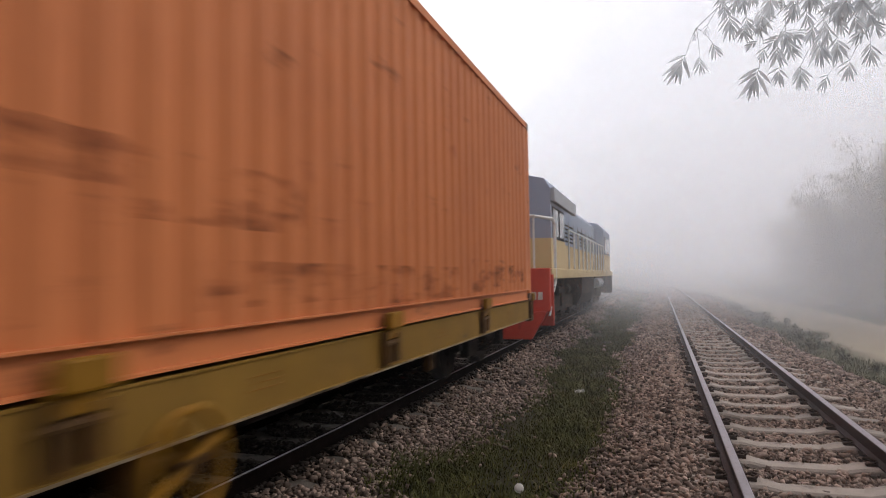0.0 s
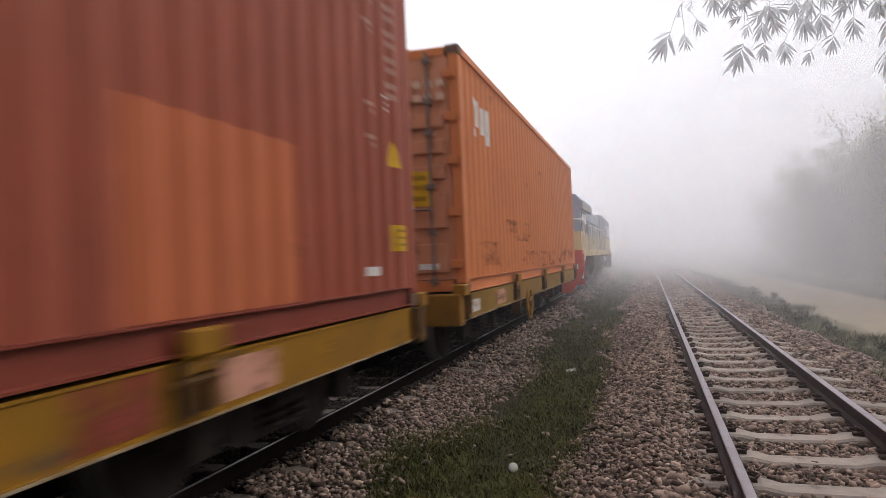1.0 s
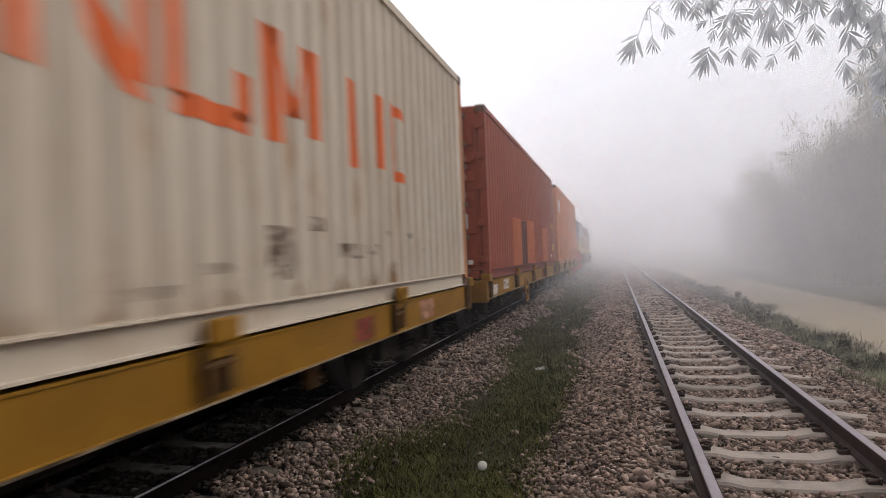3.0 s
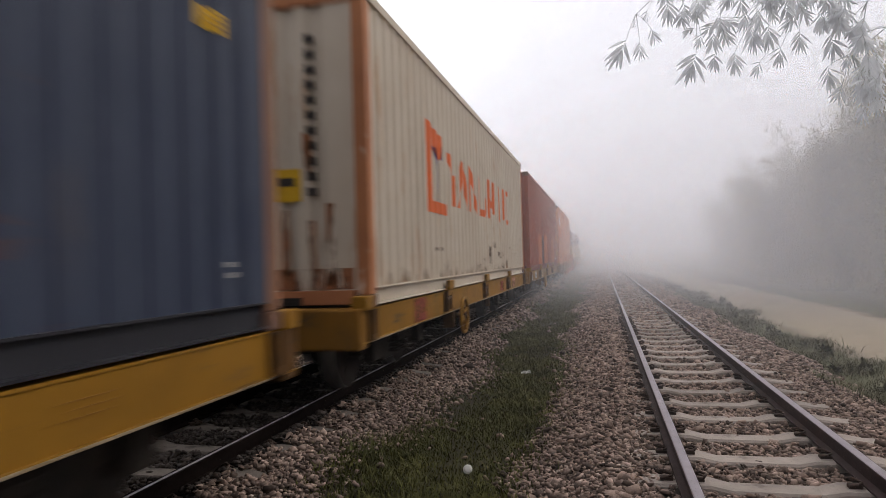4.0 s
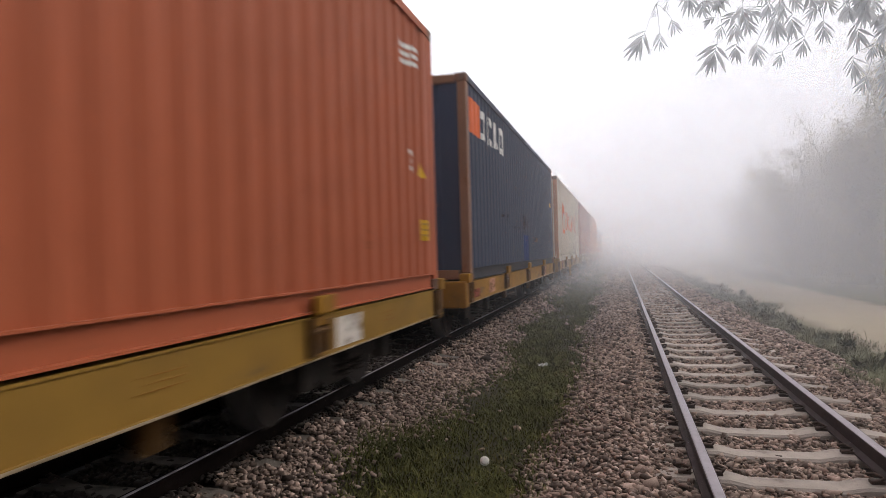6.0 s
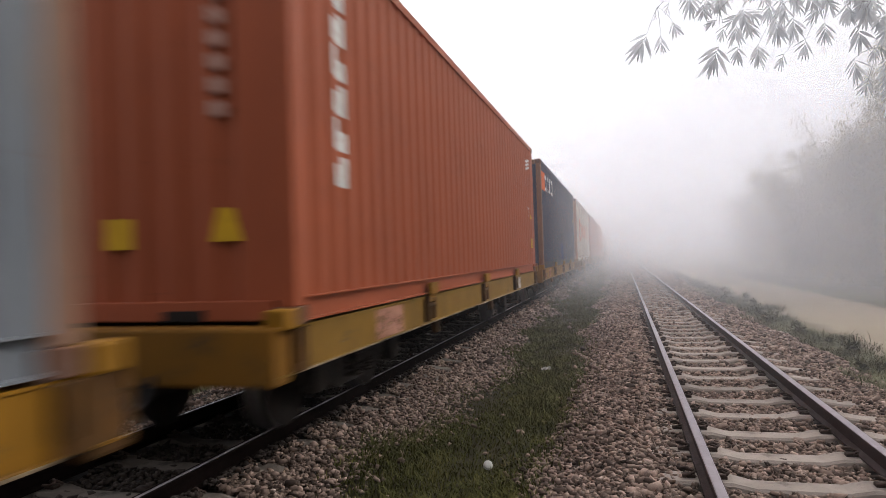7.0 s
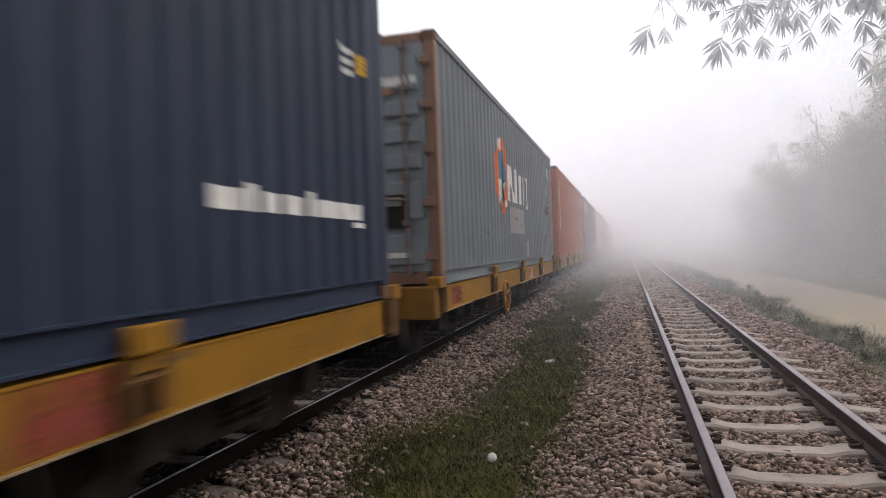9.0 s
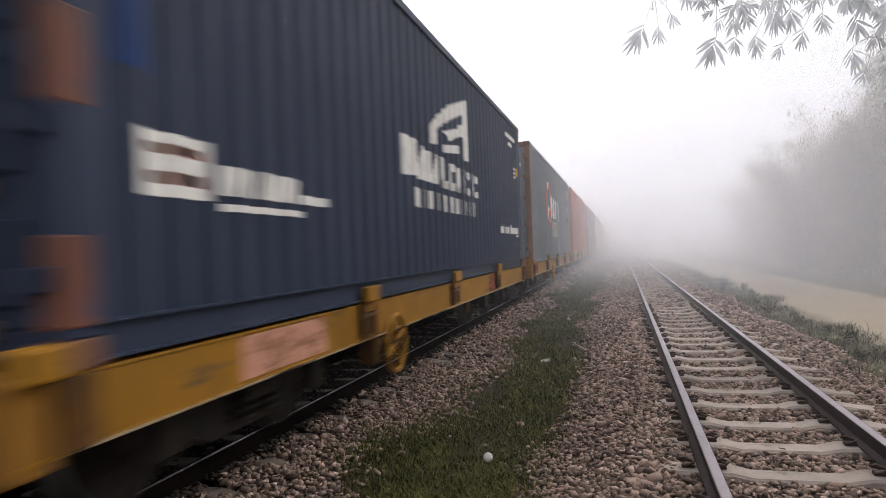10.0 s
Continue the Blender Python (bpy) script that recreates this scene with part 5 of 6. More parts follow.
def ballast():
    rng = np.random.default_rng(5)
    bands = ((-8.0, 1.8, 180, 0.045), (1.8, 8.5, 2500, 0.0180), (8.5, 15.0, 1150, 0.0245), (15.0, 27.0, 380, 0.036), (27.0, 55.0, 70, 0.070))
    xs, ys, rs = [], [], []
    for y0, y1, dense, r in bands:
        n = int(8.0 * (y1 - y0) * dense)
        x, y = rng.uniform(-5.2, 3.1, n), rng.uniform(y0, y1, n)
        ok = bed(x, y, rng) & ~(on_sleeper(x, y) & (rng.random(n) > 0.055))
        ok &= ~((x < -3.9) & (rng.random(n) > 0.3))
        x, y = x[ok], y[ok]
        xs.append(x), ys.append(y), rs.append(r * np.exp(rng.normal(0, 0.27, len(x))))
    # a few strays in the turf
    x, y = rng.uniform(-1.9, -0.5, 70), rng.uniform(3, 20, 70)
    xs.append(x), ys.append(y), rs.append(0.022 * np.exp(rng.normal(0, 0.3, 70)))
    x, y, r = np.concatenate(xs), np.concatenate(ys), np.concatenate(rs)
    z = seat(x, y) + 0.30 * r + rng.uniform(-0.024, 0.024, len(x))
    rot = lying(len(x), rng)
    kind = rng.integers(0, len(SHAPES), len(x))
    near = np.zeros(len(x), bool)
    pick = np.nonzero((x > -0.4) & (x < 0.3) & (y > 4.1) & (y < 5.6))[0][:NEAR_STONES]
    near[pick] = True
    verts, faces, base = [], [], 0
    for k, (sv, sf) in enumerate(SHAPES):
        sel = np.nonzero((kind == k) & ~near)[0]
        v = np.einsum("nij,vj->nvi", rot[sel], sv) * r[sel][:, None, None]
        v[:, :, 2] *= 0.8
        v += np.stack([x[sel], y[sel], z[sel]], -1)[:, None, :]
        f = sf[None] + (base + np.arange(len(sel)) * len(sv))[:, None, None]
        verts.append(v.reshape(-1, 3)), faces.append(f.reshape(-1, 3))
        base += len(sel) * len(sv)
    v, f = np.concatenate(verts), np.concatenate(faces)
    mid = v[f[:, 0], 0]
    # between the rails of the train's track the stones' colour holds the wagons' shade
    in_shade = (mid > TRAIN_X - 0.95) & (mid < TRAIN_X + 0.72)
    tagged(new("greasy_ballast", mesh_from("greasy_ballast", v, 3, f[in_shade], M_STONESHADE)), "brown ballast under the train, coloured dark for the shade there", "ballast", kind="stuff")
    bed_ob = tagged(new("ballast", mesh_from("ballast", v, 3, f[~in_shade], M_STONE)), "grey-brown crushed stone ballast beside the rails", "ballast", kind="stuff")
    data = [mesh_from("stone", sv, 3, sf, M_STONE) for sv, sf in SHAPES]
    for i in pick:
        ob = new("stone", data[kind[i]])
        ob.parent = bed_ob
        ob.matrix_basis = Matrix.LocRotScale((x[i], y[i], z[i]), Matrix(rot[i].tolist()).to_quaternion(), (r[i],) * 3)


# ---- grass and weeds ----
def blades(name, label, x, y, z, tall, wide, material, rng, lean=0.5):
    """Bent blades of three points a side, two quads and a tip."""
    n = len(x)
    a = rng.uniform(0, 2 * np.pi, n)
    side = np.stack([np.cos(a), np.sin(a), 0 * a], -1)
    b = a + rng.uniform(-0.6, 0.6, n) + np.pi / 2
    bend = np.stack([np.cos(b), np.sin(b), 0 * b], -1) * (rng.uniform(0.1, 1.0, n) * lean)[:, None]
    up = np.array([0, 0, 1.0])
    root = np.stack([x, y, z], -1)
    h, w = tall[:, None], wide[:, None]
    p = [root - side * w, root + side * w,
         root - side * w * 0.8 + (up * 0.55 + bend * 0.25) * h, root + side * w * 0.8 + (up * 0.55 + bend * 0.25) * h,
         root + (up * 0.9 + bend * 0.9) * h - side * w * 0.15, root + (up * 0.9 + bend * 0.9) * h + side * w * 0.15]
    v = np.stack(p, 1).reshape(-1, 3)
    k = np.arange(n) * 6
    f = np.concatenate([np.stack([k, k + 1, k + 3, k + 2], -1), np.stack([k + 2, k + 3, k + 5, k + 4], -1)])
    return tagged(new(name, mesh_from(name, v, 4, f, material)), label, "grass", kind="stuff")


def grass():
    rng = np.random.default_rng(9)
    xs, ys, hs = [], [], []
    for y0, y1, dense, tall in ((2.5, 9, 7000, 0.038), (9, 18, 5400, 0.042), (18, 34, 1700, 0.065), (34, 60, 300, 0.11)):
        n = int(2.0 * (y1 - y0) * dense)
        x, y = rng.uniform(-2.4, -0.2, n), rng.uniform(y0, y1, n)
        wob = 0.22 * np.sin(0.8 * y + 0.4) + 0.14 * np.sin(2.1 * y + 1.0) + rng.normal(0, 0.21, n) - 0.03 * np.clip(y - 6, 0, 14)
        patch = np.sin(3.1 * x + 1.3 * y) + np.sin(2.2 * y - 4.0 * x + 1.0) + np.sin(5.3 * x + 0.6 * y + 2)
        ok = (x > -1.78 + wob) & (x < -0.47 + 0.6 * wob) & (rng.random(n) < 0.62 + 0.16 * patch)
        xs.append(x[ok]), ys.append(y[ok]), hs.append(tall * np.exp(rng.normal(0, 0.35, ok.sum())) * (1 + 0.15 * patch[ok]))
    x, y, h = np.concatenate(xs), np.concatenate(ys), np.concatenate(hs)
    blades("grass", "short green grass in the strip between the tracks", x, y, ground_z(x, y), h, 0.0030 + 0.03 * h, M_GRASS, rng, 1.9)
    n = 150000
    x, y = rng.uniform(2.3, 4.3, n), 5 + 55 * rng.random(n) ** 1.7
    wob = 0.25 * np.sin(0.7 * y) + 0.15 * np.sin(1.9 * y + 1) + rng.normal(0, 0.12, n)
    patch = np.sin(1.9 * y + 2.0 * x) + np.sin(4.7 * y - 3.0 * x)
    ok = (x > 2.62 + wob) & (x < 3.72 + wob) & (rng.random(n) < 0.7 + 0.2 * patch)
    x, y = x[ok], y[ok]
    h = 0.050 * np.exp(rng.normal(0, 0.45, len(x))) * (1 + 0.35 * patch[ok])
    blades("grass", "rough dusty grass on the verge beside the path", x, y, ground_z(x, y), h, 0.0026 + 0.018 * h, M_WEED, rng, 2.0)
    n = 9000
    x, y = rng.uniform(-7.5, -5.0, n), rng.uniform(0, 30, n)
    h = 0.16 * np.exp(rng.normal(0, 0.4, n))
    blades("grass", "rough green grass on the far side of the train", x, y, ground_z(x, y), h, 0.006 + 0.02 * h, M_WEED, rng, 0.9)


def leaf_cloud(name, centres, dirs, length, width, material, parent=None, fold=0.25, simple=False):
    """Pointed leaves: a folded diamond of four triangles as two quads."""
    n = len(centres)
    up = np.tile(np.array([0, 0, 1.0]), (n, 1))
    side = np.cross(dirs, up + 0.01)
    side /= np.linalg.norm(side, axis=1)[:, None] + 1e-9
    nor = np.cross(side, dirs)
    L, W = length[:, None], width[:, None]
    root, tip = centres, centres + dirs * L
    mid = centres + dirs * L * 0.42
    a, b = mid + side * W + nor * W * fold, mid - side * W + nor * W * fold
    v = np.stack([root, a, tip, b, mid], 1).reshape(-1, 3)
    k = np.arange(n) * 5
    f = np.concatenate([np.stack([k, k + 1, k + 4], -1), np.stack([k + 1, k + 2, k + 4], -1), np.stack([k + 2, k + 3, k + 4], -1), np.stack([k + 3, k, k + 4], -1)])
    if simple:
        f = np.concatenate([np.stack([k, k + 1, k + 2], -1), np.stack([k, k + 2, k + 3], -1)])
    ob = new(name, mesh_from(name, v, 3, f, material))
    ob.parent = parent
    return ob


def unit(v):
    return v / (np.linalg.norm(v, axis=-1, keepdims=True) + 1e-9)


def weed(x, y, tall, seed):
    """A bushy weed: stems with leaves."""
    rng = np.random.default_rng(seed)
    w = tagged(new("weed_bush"), "low leafy weed on the verge", "weed", group="weeds along the verge")
    w.matrix_basis = pose(x, y, float(ground_z(x, y)))
    bm = bmesh.new()
    cs = []
    for k in range(9):
        a, r = rng.uniform(0, 2 * np.pi), rng.uniform(0.1, 0.7) * tall
        top = Vector((r * math.cos(a), r * math.sin(a), tall * rng.uniform(0.6, 1.05)))
        rod(bm, (0, 0, -0.02), top, 0.008, 5, 0.003)
        for q in range(34):
            u = rng.uniform(0.25, 1.0)
            cs.append(np.array(top) * u + rng.normal(0, 0.05 * tall + 0.01, 3))
    part("stem", bm, M_BARK, w)
    cs = np.array(cs)
    cs[:, 2] = np.abs(cs[:, 2])
    d = unit(rng.normal(size=cs.shape) + [0, 0, 0.3])
    leaf_cloud("leaves", cs, d, rng.uniform(0.06, 0.12, len(cs)), rng.uniform(0.014, 0.026, len(cs)), M_WEED, w)


def grove_tree(x, y, tall, wide, seed, count):
    """A bamboo clump: leaning canes, feathery sprays over them."""
    rng = np.random.default_rng(seed)
    t = tagged(new("bamboo_clump"), "tall bamboo clump with feathery crown fading into fog", "bamboo", group="bamboo grove beside the path")
    t.matrix_basis = pose(x, y, float(ground_z(x, y)) - 0.05)
    cs, ds = [], []
    canes = 13
    bm = bmesh.new()
    for k in range(canes):
        a = rng.uniform(0, 2 * np.pi)
        out = wide * rng.uniform(0.15, 1.0)
        top_z = tall * rng.uniform(0.62, 1.0)
        p0 = np.array([0.5 * math.cos(a), 0.5 * math.sin(a), 0.0]) * rng.uniform(0.2, 1.2)
        pts = []
        for u in np.linspace(0, 1, 7):
            pts.append(p0 + np.array([math.cos(a) * out * u ** 2.2, math.sin(a) * out * u ** 2.2, top_z * (u - 0.10 * u ** 4)]))
        for i, (p, q) in enumerate(zip(pts, pts[1:])):
            rod(bm, p, q, 0.045 * (1 - i / 7.5), 6, 0.045 * (1 - (i + 1) / 7.5))
        pts = np.array(pts)
        m = count // canes
        nodes = rng.uniform(0.0, 1.0, m // 14 + 1)
        for u in nodes:
            i = min(int(u * 6), 5)
            c = pts[i] + (pts[i + 1] - pts[i]) * (u * 6 - i)
            b = rng.uniform(0, 2 * np.pi)
            reach = rng.uniform(0.25, 1.3) * (1.15 - 0.55 * u) * wide * 0.62
            twig = np.array([math.cos(b), math.sin(b), rng.uniform(-0.1, 0.5)])
            s = rng.uniform(0.15, 1.0, 14)
            pos = c + twig * (reach * s)[:, None] - np.array([0, 0, 1]) * (0.30 * s ** 2)[:, None] + rng.normal(0, 0.10, (14, 3))
            cs.append(pos)
            ds.append(unit(twig * 0.7 + rng.normal(0, 0.6, (14, 3)) - [0, 0, 0.5]))
    part("canes", bm, M_CANE, t)
    cs, ds = np.concatenate(cs), np.concatenate(ds)
    cs[:, 2] = np.abs(cs[:, 2])
    leaf_cloud("crown", cs, ds, rng.uniform(0.11, 0.22, len(cs)), rng.uniform(0.016, 0.030, len(cs)), M_LEAF, t, simple=True)


def spray_leaves(name, roots, ways, faces_to, length, material, parent):
    """Lance-shaped leaves, widest before the middle, creased along the rib; each is a flat blade turned towards faces_to."""
    side = unit(np.cross(ways, faces_to))
    nor = np.cross(side, ways)
    rib = ((0.0, 0.004), (0.16, 0.052), (0.38, 0.082), (0.68, 0.056), (1.0, 0.0))
    pts = []
    for u, w in rib:
        mid = roots + ways * (length * u)[:, None] - np.array([0, 0, 1.0]) * (0.10 * length * u * u)[:, None]
        pts += [mid + side * (w * length)[:, None], mid - side * (w * length)[:, None]]
        pts[-2] = pts[-2] + nor * (0.25 * w * length)[:, None]
        pts[-1] = pts[-1] - nor * (0.10 * w * length)[:, None]
    v = np.stack(pts, 1).reshape(-1, 3)
    k = np.arange(len(roots)) * 10
    f = np.concatenate([np.stack([k + 2 * i, k + 2 * i + 1, k + 2 * i + 3, k + 2 * i + 2], -1) for i in range(4)])
    ob = new(name, mesh_from(name, v, 4, f, material))
    ob.parent = parent
    return ob


# hanging sprays of the bough: bearing, height in degrees, and the lean of the spray from plumb
SPRAYS = ((2.53, 16.95, -29), (3.59, 16.67, 0), (4.54, 17.56, 17), (3.21, 18.39, 0), (4.24, 18.93, -14), (5.78, 19.54, 6), (7.05, 19.12, 7), (8.11, 19.41, 4), (7.74, 17.23, -56), (8.22, 16.68, -16), (7.84, 15.32, -21), (9.2, 15.14, -5), (10.62, 15.03, 0), (12.37, 14.12, -27), (13.83, 14.95, -13), (9.14, 16.79, -3), (9.88, 17.01, 9), (11.16, 18.88, 3), (11.88, 16.78, 5), (13.05, 16.59, 2), (15.12, 15.85, -4), (12.24, 17.99, 3), (14.18, 18.04, 11), (17.11, 15.26, 10), (16.85, 13.12, 6), (17.69, 11.64, -19), (18.12, 13.69, -10))
SPRAY_LONG = (0.5, 0.31, 0.27, 0.12, 0.18, 0.42, 0.34, 0.39, 0.25, 0.25, 0.52, 0.33, 0.37, 0.25, 0.34, 0.35, 0.37, 0.31, 0.46, 0.4, 0.37, 0.33, 0.36, 0.39, 0.4, 0.31, 0.25)


def overhang():
    """The tip of a bamboo bough that hangs in from above: thin twigs ending in drooping fans of leaves."""
    rng = np.random.default_rng(21)
    b = tagged(new("bamboo_branch"), "overhanging bamboo branch with drooping fans of narrow leaves", "branch")
    base = np.array([4.9, 9.8, 6.2])
    b.matrix_basis = Matrix.Translation(base.tolist())
    cane = bmesh.new()
    cs, ds, ns, ls = [], [], [], []
    D = 10.5

    def limb(a, c, sag, r0, r1, mesh, n=7):
        pts = [a + (c - a) * u + np.array([0, 0, 1]) * sag * 4 * u * (1 - u) for u in np.linspace(0, 1, n)]
        for i, (p, q) in enumerate(zip(pts, pts[1:])):
            f0, f1 = i / (n - 1), (i + 1) / (n - 1)
            rod(mesh, p - base, q - base, r0 + (r1 - r0) * f0, 6, r0 + (r1 - r0) * f1)
        return np.array(pts)

    def spot(az, el, d=D):
        a, e_ = math.radians(az), math.radians(el)
        return np.array([d * math.sin(a) * math.cos(e_), d * math.cos(a) * math.cos(e_), EYE.z + d * math.sin(e_)])

    def spray(p, az, lean, long_, n):
        """Leaves alternate down the twig's end; the first stand out sideways, the last hang along it."""
        across = np.array([math.cos(math.radians(az)), -math.sin(math.radians(az)), 0.0])
        level = np.array([math.sin(math.radians(az)), math.cos(math.radians(az)), 0.0])
        tilt = rng.normal(0, 0.22)
        hang = unit(across * math.sin(math.radians(lean)) - np.array([0, 0, 1.0]) * math.cos(math.radians(lean)) + level * tilt)
        out = unit(across - hang * across.dot(hang))
        end = p + hang * long_ * 0.45
        rod(cane, p - base, end - base, 0.0035, 5, 0.002)
        for k in range(n):
            u = k / max(n - 1, 1)
            spread = (0.82 - 0.66 * u) * (1 if k % 2 else -1) + rng.normal(0, 0.13)
            cs.append(p + (end - p) * (0.95 * u ** 0.8))
            ds.append(unit(hang * math.cos(spread) + out * math.sin(spread) + level * rng.normal(0, 0.14)))
            ns.append(unit(-level + rng.normal(0, 0.35, 3)))
            ls.append(long_ * rng.uniform(0.42, 0.56) * (0.75 + 0.45 * math.sin(math.pi * (0.25 + 0.6 * u))))

    # crowded clumps nearer the cane: bearing, height, half width, half height, sprays
    clumps = ((17.3, 17.2, 0.9, 1.1, 16), (18.9, 15.2, 0.5, 0.8, 10), (19.7, 12.6, 0.6, 1.1, 12), (18.9, 10.1, 0.3, 0.3, 2), (19.9, 10.4, 0.3, 0.4, 3), (14.6, 18.9, 1.8, 0.6, 14), (10.4, 19.9, 1.8, 0.5, 9), (6.8, 20.7, 1.3, 0.5, 7), (18.3, 19.6, 1.8, 0.9, 15), (15.4, 17.4, 0.8, 0.6, 4), (9.4, 17.4, 1.0, 0.6, 4), (12.4, 17.6, 0.9, 0.5, 4), (7.2, 18.9, 0.9, 0.4, 3),
              (16.0, 22.5, 5.0, 1.2, 16), (23.5, 17.0, 1.8, 4.5, 20), (9.0, 23.0, 4.0, 0.8, 10))
    hung = [(az, el, lean, lo, 11 if lo > 0.36 else 8 if lo > 0.22 else 5) for (az, el, lean), lo in zip(SPRAYS, SPRAY_LONG)]
    for az, el, ha, he, n in clumps:
        for k in range(n):
            hung.append((az + ha * rng.uniform(-1, 1), el + he * rng.uniform(-1, 1), rng.normal(-8, 22), rng.uniform(0.24, 0.35), int(rng.integers(8, 12))))
    roots = [spot(a0, e0, D + 0.8) for a0, e0 in ((28, 25), (29, 22), (27, 28), (30, 19), (29, 31))]
    mains = []
    for (a1, e1), rt, sag in (((3.4, 18.8), 2, 0.35), ((8, 18.0), 0, 0.35), ((12, 17.2), 0, 0.28), ((15, 16.8), 1, 0.22), ((18.4, 13.6), 3, 0.15), ((6, 20.8), 4, 0.35), ((11, 20.0), 2, 0.3), ((18.5, 16.2), 1, 0.15), ((16.5, 18.6), 0, 0.15)):
        mains.append(limb(roots[rt], spot(a1, e1, D + rng.uniform(-0.3, 0.3)), sag, 0.016, 0.004, cane, 12))
    every = np.concatenate(mains)
    for az, el, lean, lo, n in hung:
        p = spot(az, el, D + rng.uniform(-0.5, 0.5))
        near_ = every[np.argmin(np.linalg.norm(every - p + [-0.12, 0, -0.15], axis=1))]
        limb(near_, p, 0.03, 0.0045, 0.0025, cane, 4)
        spray(p, az, lean, lo, n)
    limb(np.array([9.4, 9.0, -0.5]), roots[1], 0.9, 0.05, 0.024, cane, 14)
    for rt in (0, 2, 3, 4):
        limb(roots[1], roots[rt], 0.1, 0.024, 0.02, cane, 4)
    part("bough", cane, M_HAZYCANE, b)
    spray_leaves("leaves", np.array(cs) - base, np.array(ds), np.array(ns), np.array(ls), M_HAZYLEAF, b)


# ---- litter ----
def litter():
    bm = bmesh.new()
    bmesh.ops.create_uvsphere(bm, u_segments=20, v_segments=10, radius=0.031, matrix=Matrix.Diagonal((1, 1, 0.35, 1)))
    part_ob = tagged(new("plastic_lid"), "small round white plastic lid lying in the grass", "lid")
    part("dome", bm, M_WHITE, part_ob, smooth=True)
    part("rim", ring(bmesh.new(), (0, 0, -0.012), (0, 0, 1), 0.032, 0.004, 24, 6), M_WHITE, part_ob, smooth=True)
    part_ob.matrix_basis = pose(-1.03, 5.03, float(ground_z(-1.03, 5.03)) + 0.062, 62, 0, 12)
    st = tagged(new("paper_scrap"), "crumpled white paper scrap in the grass", "paper")
    bm = bmesh.new()
    rows = [[bm.verts.new((0.15 * (i / 6 - 0.5), 0.018 * (j - 0.5) + 0.008 * math.sin(i * 1.7), 0.012 * math.sin(i * 2.1 + j) + 0.012 * j)) for j in range(3)] for i in range(7)]
    for a, c_ in zip(rows, rows[1:]):
        for j in range(2):
            bm.faces.new((a[j], c_[j], c_[j + 1], a[j + 1]))
    bmesh.ops.solidify(bm, geom=bm.faces[:], thickness=0.003)
    part("sheet", bm, M_WHITE, st)
    st.matrix_basis = pose(-1.05, 9.25, float(ground_z(-1.05, 9.25)) + 0.06, 10, 0, 40)


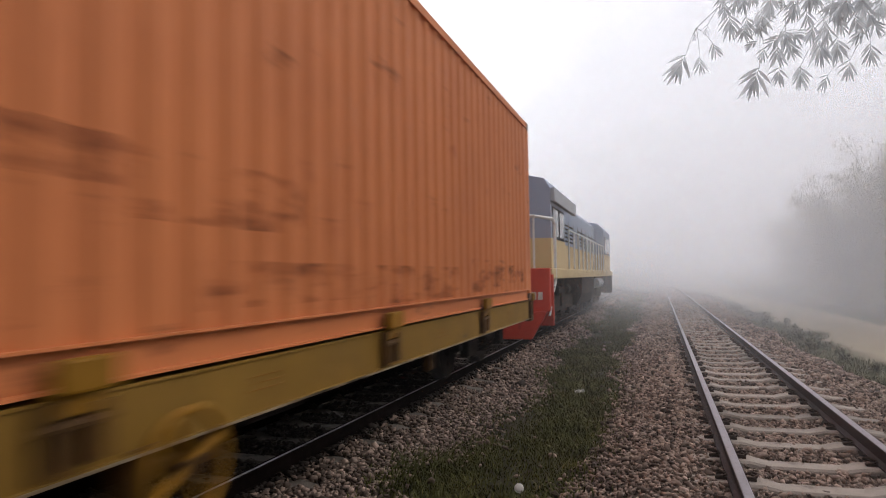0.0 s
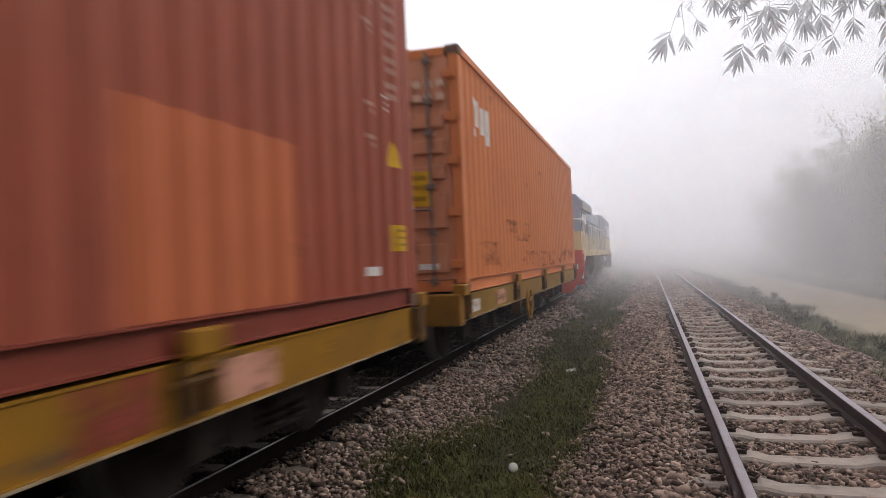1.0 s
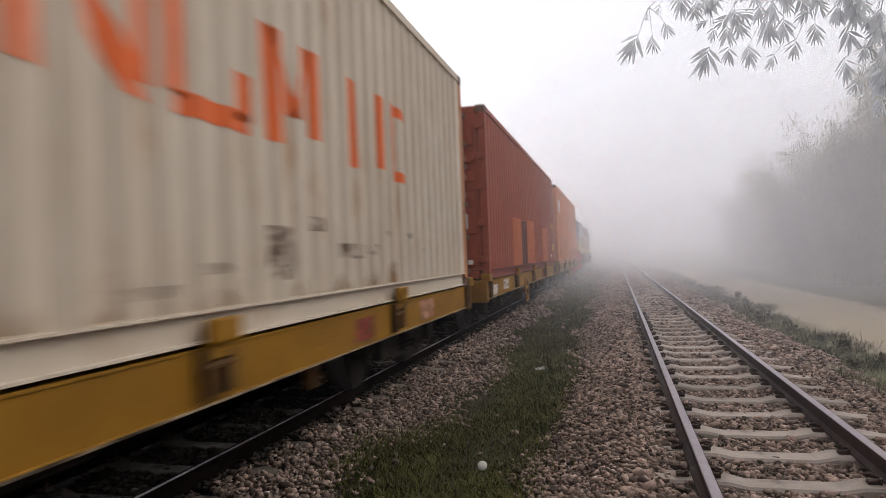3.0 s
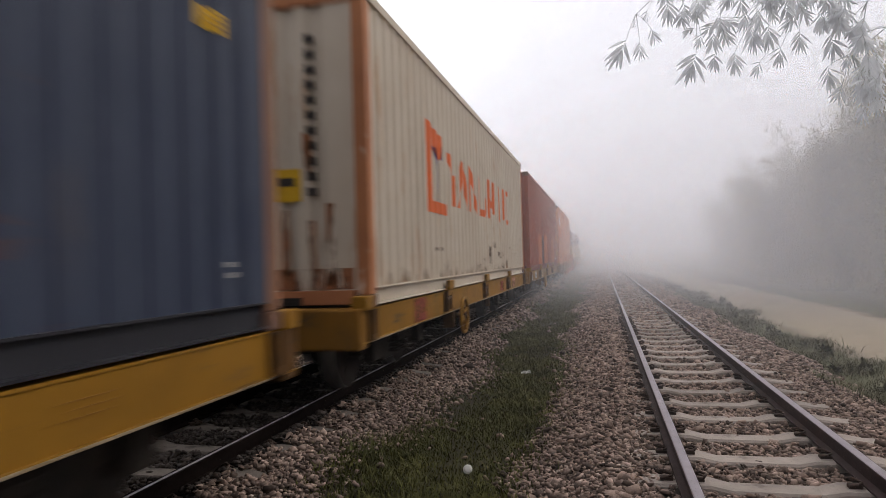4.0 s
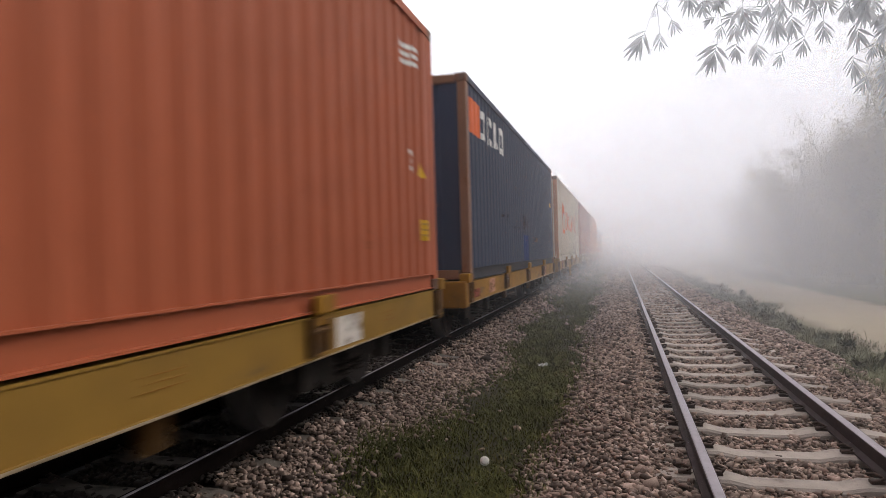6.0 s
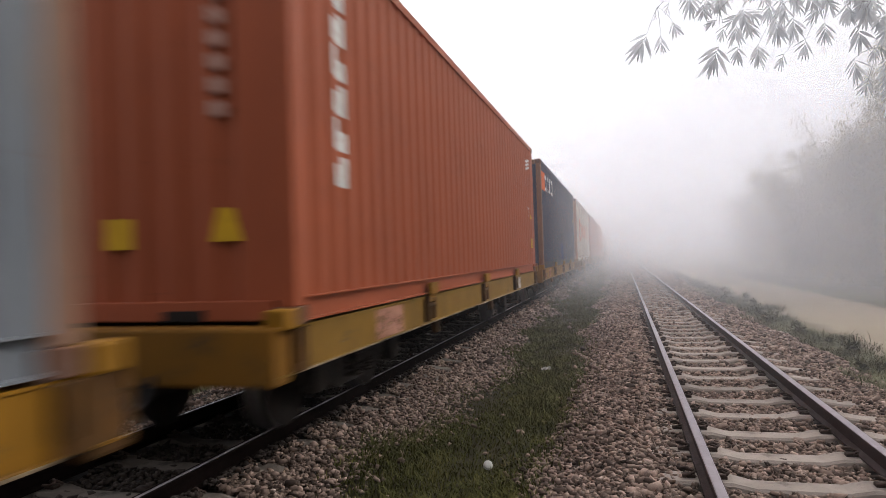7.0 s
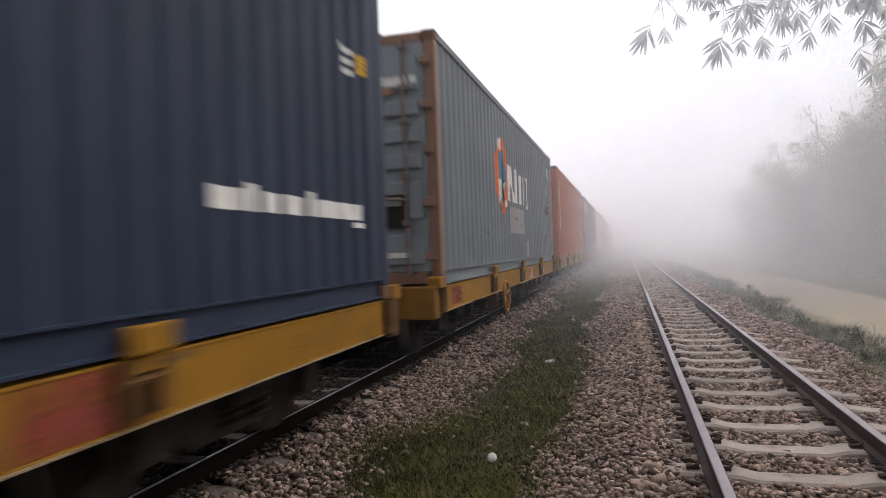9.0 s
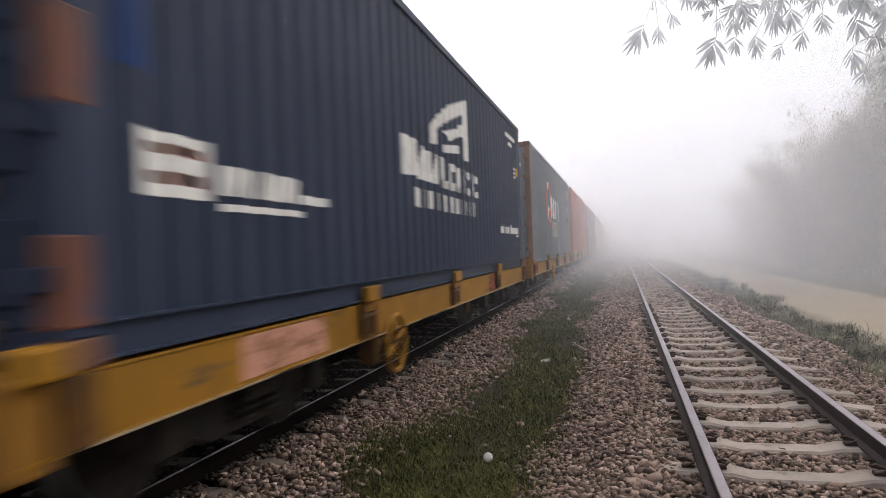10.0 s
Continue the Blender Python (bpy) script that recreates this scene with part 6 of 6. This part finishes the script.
# ---- fog: thin veils across the line, one behind the other ----
def fog():
    m = bpy.data.materials.new("fog")
    m.use_nodes = True
    t = m.node_tree
    t.nodes.clear()
    out = t.nodes.new("ShaderNodeOutputMaterial")
    clear = t.nodes.new("ShaderNodeBsdfTransparent")
    face = node(t, "ShaderNodeBsdfDiffuse", Color=(0.97, 0.97, 1.0, 1))
    back = node(t, "ShaderNodeBsdfTranslucent", Color=(0.97, 0.97, 1.0, 1))
    half = node(t, "ShaderNodeMixShader", Fac=0.5)
    t.links.new(face.outputs[0], half.inputs[1])
    t.links.new(back.outputs[0], half.inputs[2])
    uv = t.nodes.new("ShaderNodeUVMap")
    uv.uv_map = "veil"
    sep = t.nodes.new("ShaderNodeSeparateXYZ")
    t.links.new(uv.outputs[0], sep.inputs[0])
    geo = t.nodes.new("ShaderNodeNewGeometry")
    swirl = node(t, "ShaderNodeTexNoise", Scale=0.12, Detail=3.0)
    t.links.new(geo.outputs["Position"], swirl.inputs["Vector"])
    thick = t.nodes.new("ShaderNodeMapRange")
    thick.inputs["To Min"].default_value, thick.inputs["To Max"].default_value = 0.7, 1.3
    t.links.new(swirl.outputs["Fac"], thick.inputs["Value"])
    dense = t.nodes.new("ShaderNodeUVMap")
    dense.uv_map = "dense"
    ds_ = t.nodes.new("ShaderNodeSeparateXYZ")
    t.links.new(dense.outputs[0], ds_.inputs[0])
    mul = t.nodes.new("ShaderNodeMath")
    mul.operation = "MULTIPLY"
    t.links.new(thick.outputs[0], mul.inputs[0])
    t.links.new(ds_.outputs["X"], mul.inputs[1])
    # thinner with height
    pz = t.nodes.new("ShaderNodeSeparateXYZ")
    t.links.new(geo.outputs["Position"], pz.inputs[0])
    thin = t.nodes.new("ShaderNodeMapRange")
    thin.inputs["From Min"].default_value, thin.inputs["From Max"].default_value = 2.0, 22.0
    thin.inputs["To Min"].default_value, thin.inputs["To Max"].default_value = 1.0, 0.12
    t.links.new(pz.outputs["Z"], thin.inputs["Value"])
    mul2 = t.nodes.new("ShaderNodeMath")
    mul2.operation = "MULTIPLY"
    t.links.new(mul.outputs[0], mul2.inputs[0])
    t.links.new(thin.outputs[0], mul2.inputs[1])
    val = mul2.outputs[0]
    for axis in "XY":
        lim = t.nodes.new("ShaderNodeMapRange")
        lim.interpolation_type = "SMOOTHSTEP"
        t.links.new(sep.outputs[axis], lim.inputs["Value"])
        mu = t.nodes.new("ShaderNodeMath")
        mu.operation = "MULTIPLY"
        t.links.new(val, mu.inputs[0])
        t.links.new(lim.outputs[0], mu.inputs[1])
        val = mu.outputs[0]
    mix = t.nodes.new("ShaderNodeMixShader")
    t.links.new(val, mix.inputs["Fac"])
    t.links.new(clear.outputs[0], mix.inputs[1])
    t.links.new(half.outputs[0], mix.inputs[2])
    t.links.new(mix.outputs[0], out.inputs["Surface"])
    me = bpy.data.meshes.new("fog_bank")
    verts, faces, uvs = [], [], []
    cols, dens, y = [], [], FOG_FROM
    while y < 105:
        step = 1.5 if y < 12 else 2.0 if y < 40 else 4.0
        k = len(verts)
        x0, x1, z0, z1 = -2.0 - 1.1 * max(0.0, y - 18), 75.0, -0.45, 50.0
        rx, rz = 2.0 * step / y - 0.7 * (x0 + 2.0), 1.6 * step / y
        thick_ = step * FOG * (0.10 + 0.38 * min(1.0, max(0.0, y - 4) / 5) + 1.0 * min(1.0, max(0.0, y - 11) / 11) if y < 40 else 0.95)
        # the fog hangs thicker before the grove than over the line
        for x, more in ((x0, 0.42), (3.0, 1.0), (8.0, GROVE_FOG if y < 34 else 1.0), (x1, GROVE_FOG if y < 34 else 1.0)):
            verts += [(x, y, z0), (x, y, z1)]
            cols.append([((x - x0) / rx, thick_ * more), (z1 - z0) / rz])
        for q in (0, 2, 4):
            faces.append((k + q, k + q + 2, k + q + 3, k + q + 1))
            (ua, da), top = cols[-4 + q // 2]
            (ub, db), _ = cols[-3 + q // 2]
            uvs += [(ua, 0), (ub, 0), (ub, top), (ua, top)]
            dens += [(da, 0), (db, 0), (db, 0), (da, 0)]
        y += step
    me.from_pydata(verts, [], faces)
    layer = me.uv_layers.new(name="veil")
    for loop, c_ in zip(layer.data, uvs):
        loop.uv = c_
    layer = me.uv_layers.new(name="dense")
    for loop, c_ in zip(layer.data, dens):
        loop.uv = c_
    me.materials.append(m)
    tagged(new("fog_bank", me), "pale morning fog lying over the line", "fog", kind="stuff")


FOG, FOG_FROM, GROVE_FOG = 0.030, 3.0, 1.25

grass()
for k in range(26):
    r_ = random.Random(40 + k)
    gy = 7.6 + 1.05 * k + r_.uniform(-0.4, 0.4)
    weed(3.25 + r_.uniform(-0.35, 0.45), gy, r_.uniform(0.10, 0.19) + (0.12 if k in (8, 9, 10, 15) else 0.0), 60 + k)
for k, (gx, gy, gh, gw) in enumerate(((12.2, 23.5, 9.2, 2.3), (9.9, 24.5, 9.4, 2.0), (10.2, 27, 9.8, 2.2), (9.4, 30, 9.6, 2.3), (10.0, 34, 9.2, 2.5), (9.1, 38, 7.8, 2.6), (10.8, 43, 7.8, 2.8), (11.2, 48, 7.4, 3.0), (12.0, 54, 7.6, 3.0), (12.0, 60, 7.4, 3.2), (12.5, 68, 7.6, 3.4), (13.0, 78, 7.8, 3.6), (13.5, 24, 9.8, 3.0), (13.5, 33, 9.2, 3.4), (14, 45, 9.0, 3.6), (17, 30, 9.6, 3.8))):
    grove_tree(gx, gy, gh, gw, 100 + k, 30000)
# the same grove goes on unseen beside and behind the standpoint, added to dim the near train
for k, (gx, gy, gh, gw) in enumerate(((11.5, 6.0, 8.5, 2.4), (7.6, 2.0, 9.0, 3.0), (7.4, -3.5, 9.0, 3.2), (6.8, -9.5, 9.0, 3.4), (4.2, -13.5, 9.0, 3.4), (0.0, -16.5, 8.5, 3.4), (11, -1, 9.5, 3.4))):
    grove_tree(gx, gy, gh, gw, 140 + k, 9000)
overhang()
litter()
fog()
ballast()


# ---- motion ----
def motions():
    rows = [k * 0.5 for k in range(21)]
    for k, (c_, w_) in enumerate(zip(BOXES, WAGONS)):
        y0 = FIRST - k * PITCH - LEN / 2
        walk(c_, [(t, pose(TRAIN_X, y0 + SPEED * t, BASE_Z)) for t in rows])
        walk(w_, [(t, pose(TRAIN_X, y0 + SPEED * t, 0)) for t in rows])
    walk(LOCO, [(t, pose(TRAIN_X, FIRST + 1.35 + SPEED * t, 0)) for t in rows])
    for s_ in SETS:
        at = s_.location.copy()
        walk(s_, [(k / 15, pose(0, at.y, at.z, -math.degrees(SPEED * k / 15 / RADIUS))) for k in range(151)])


motions()
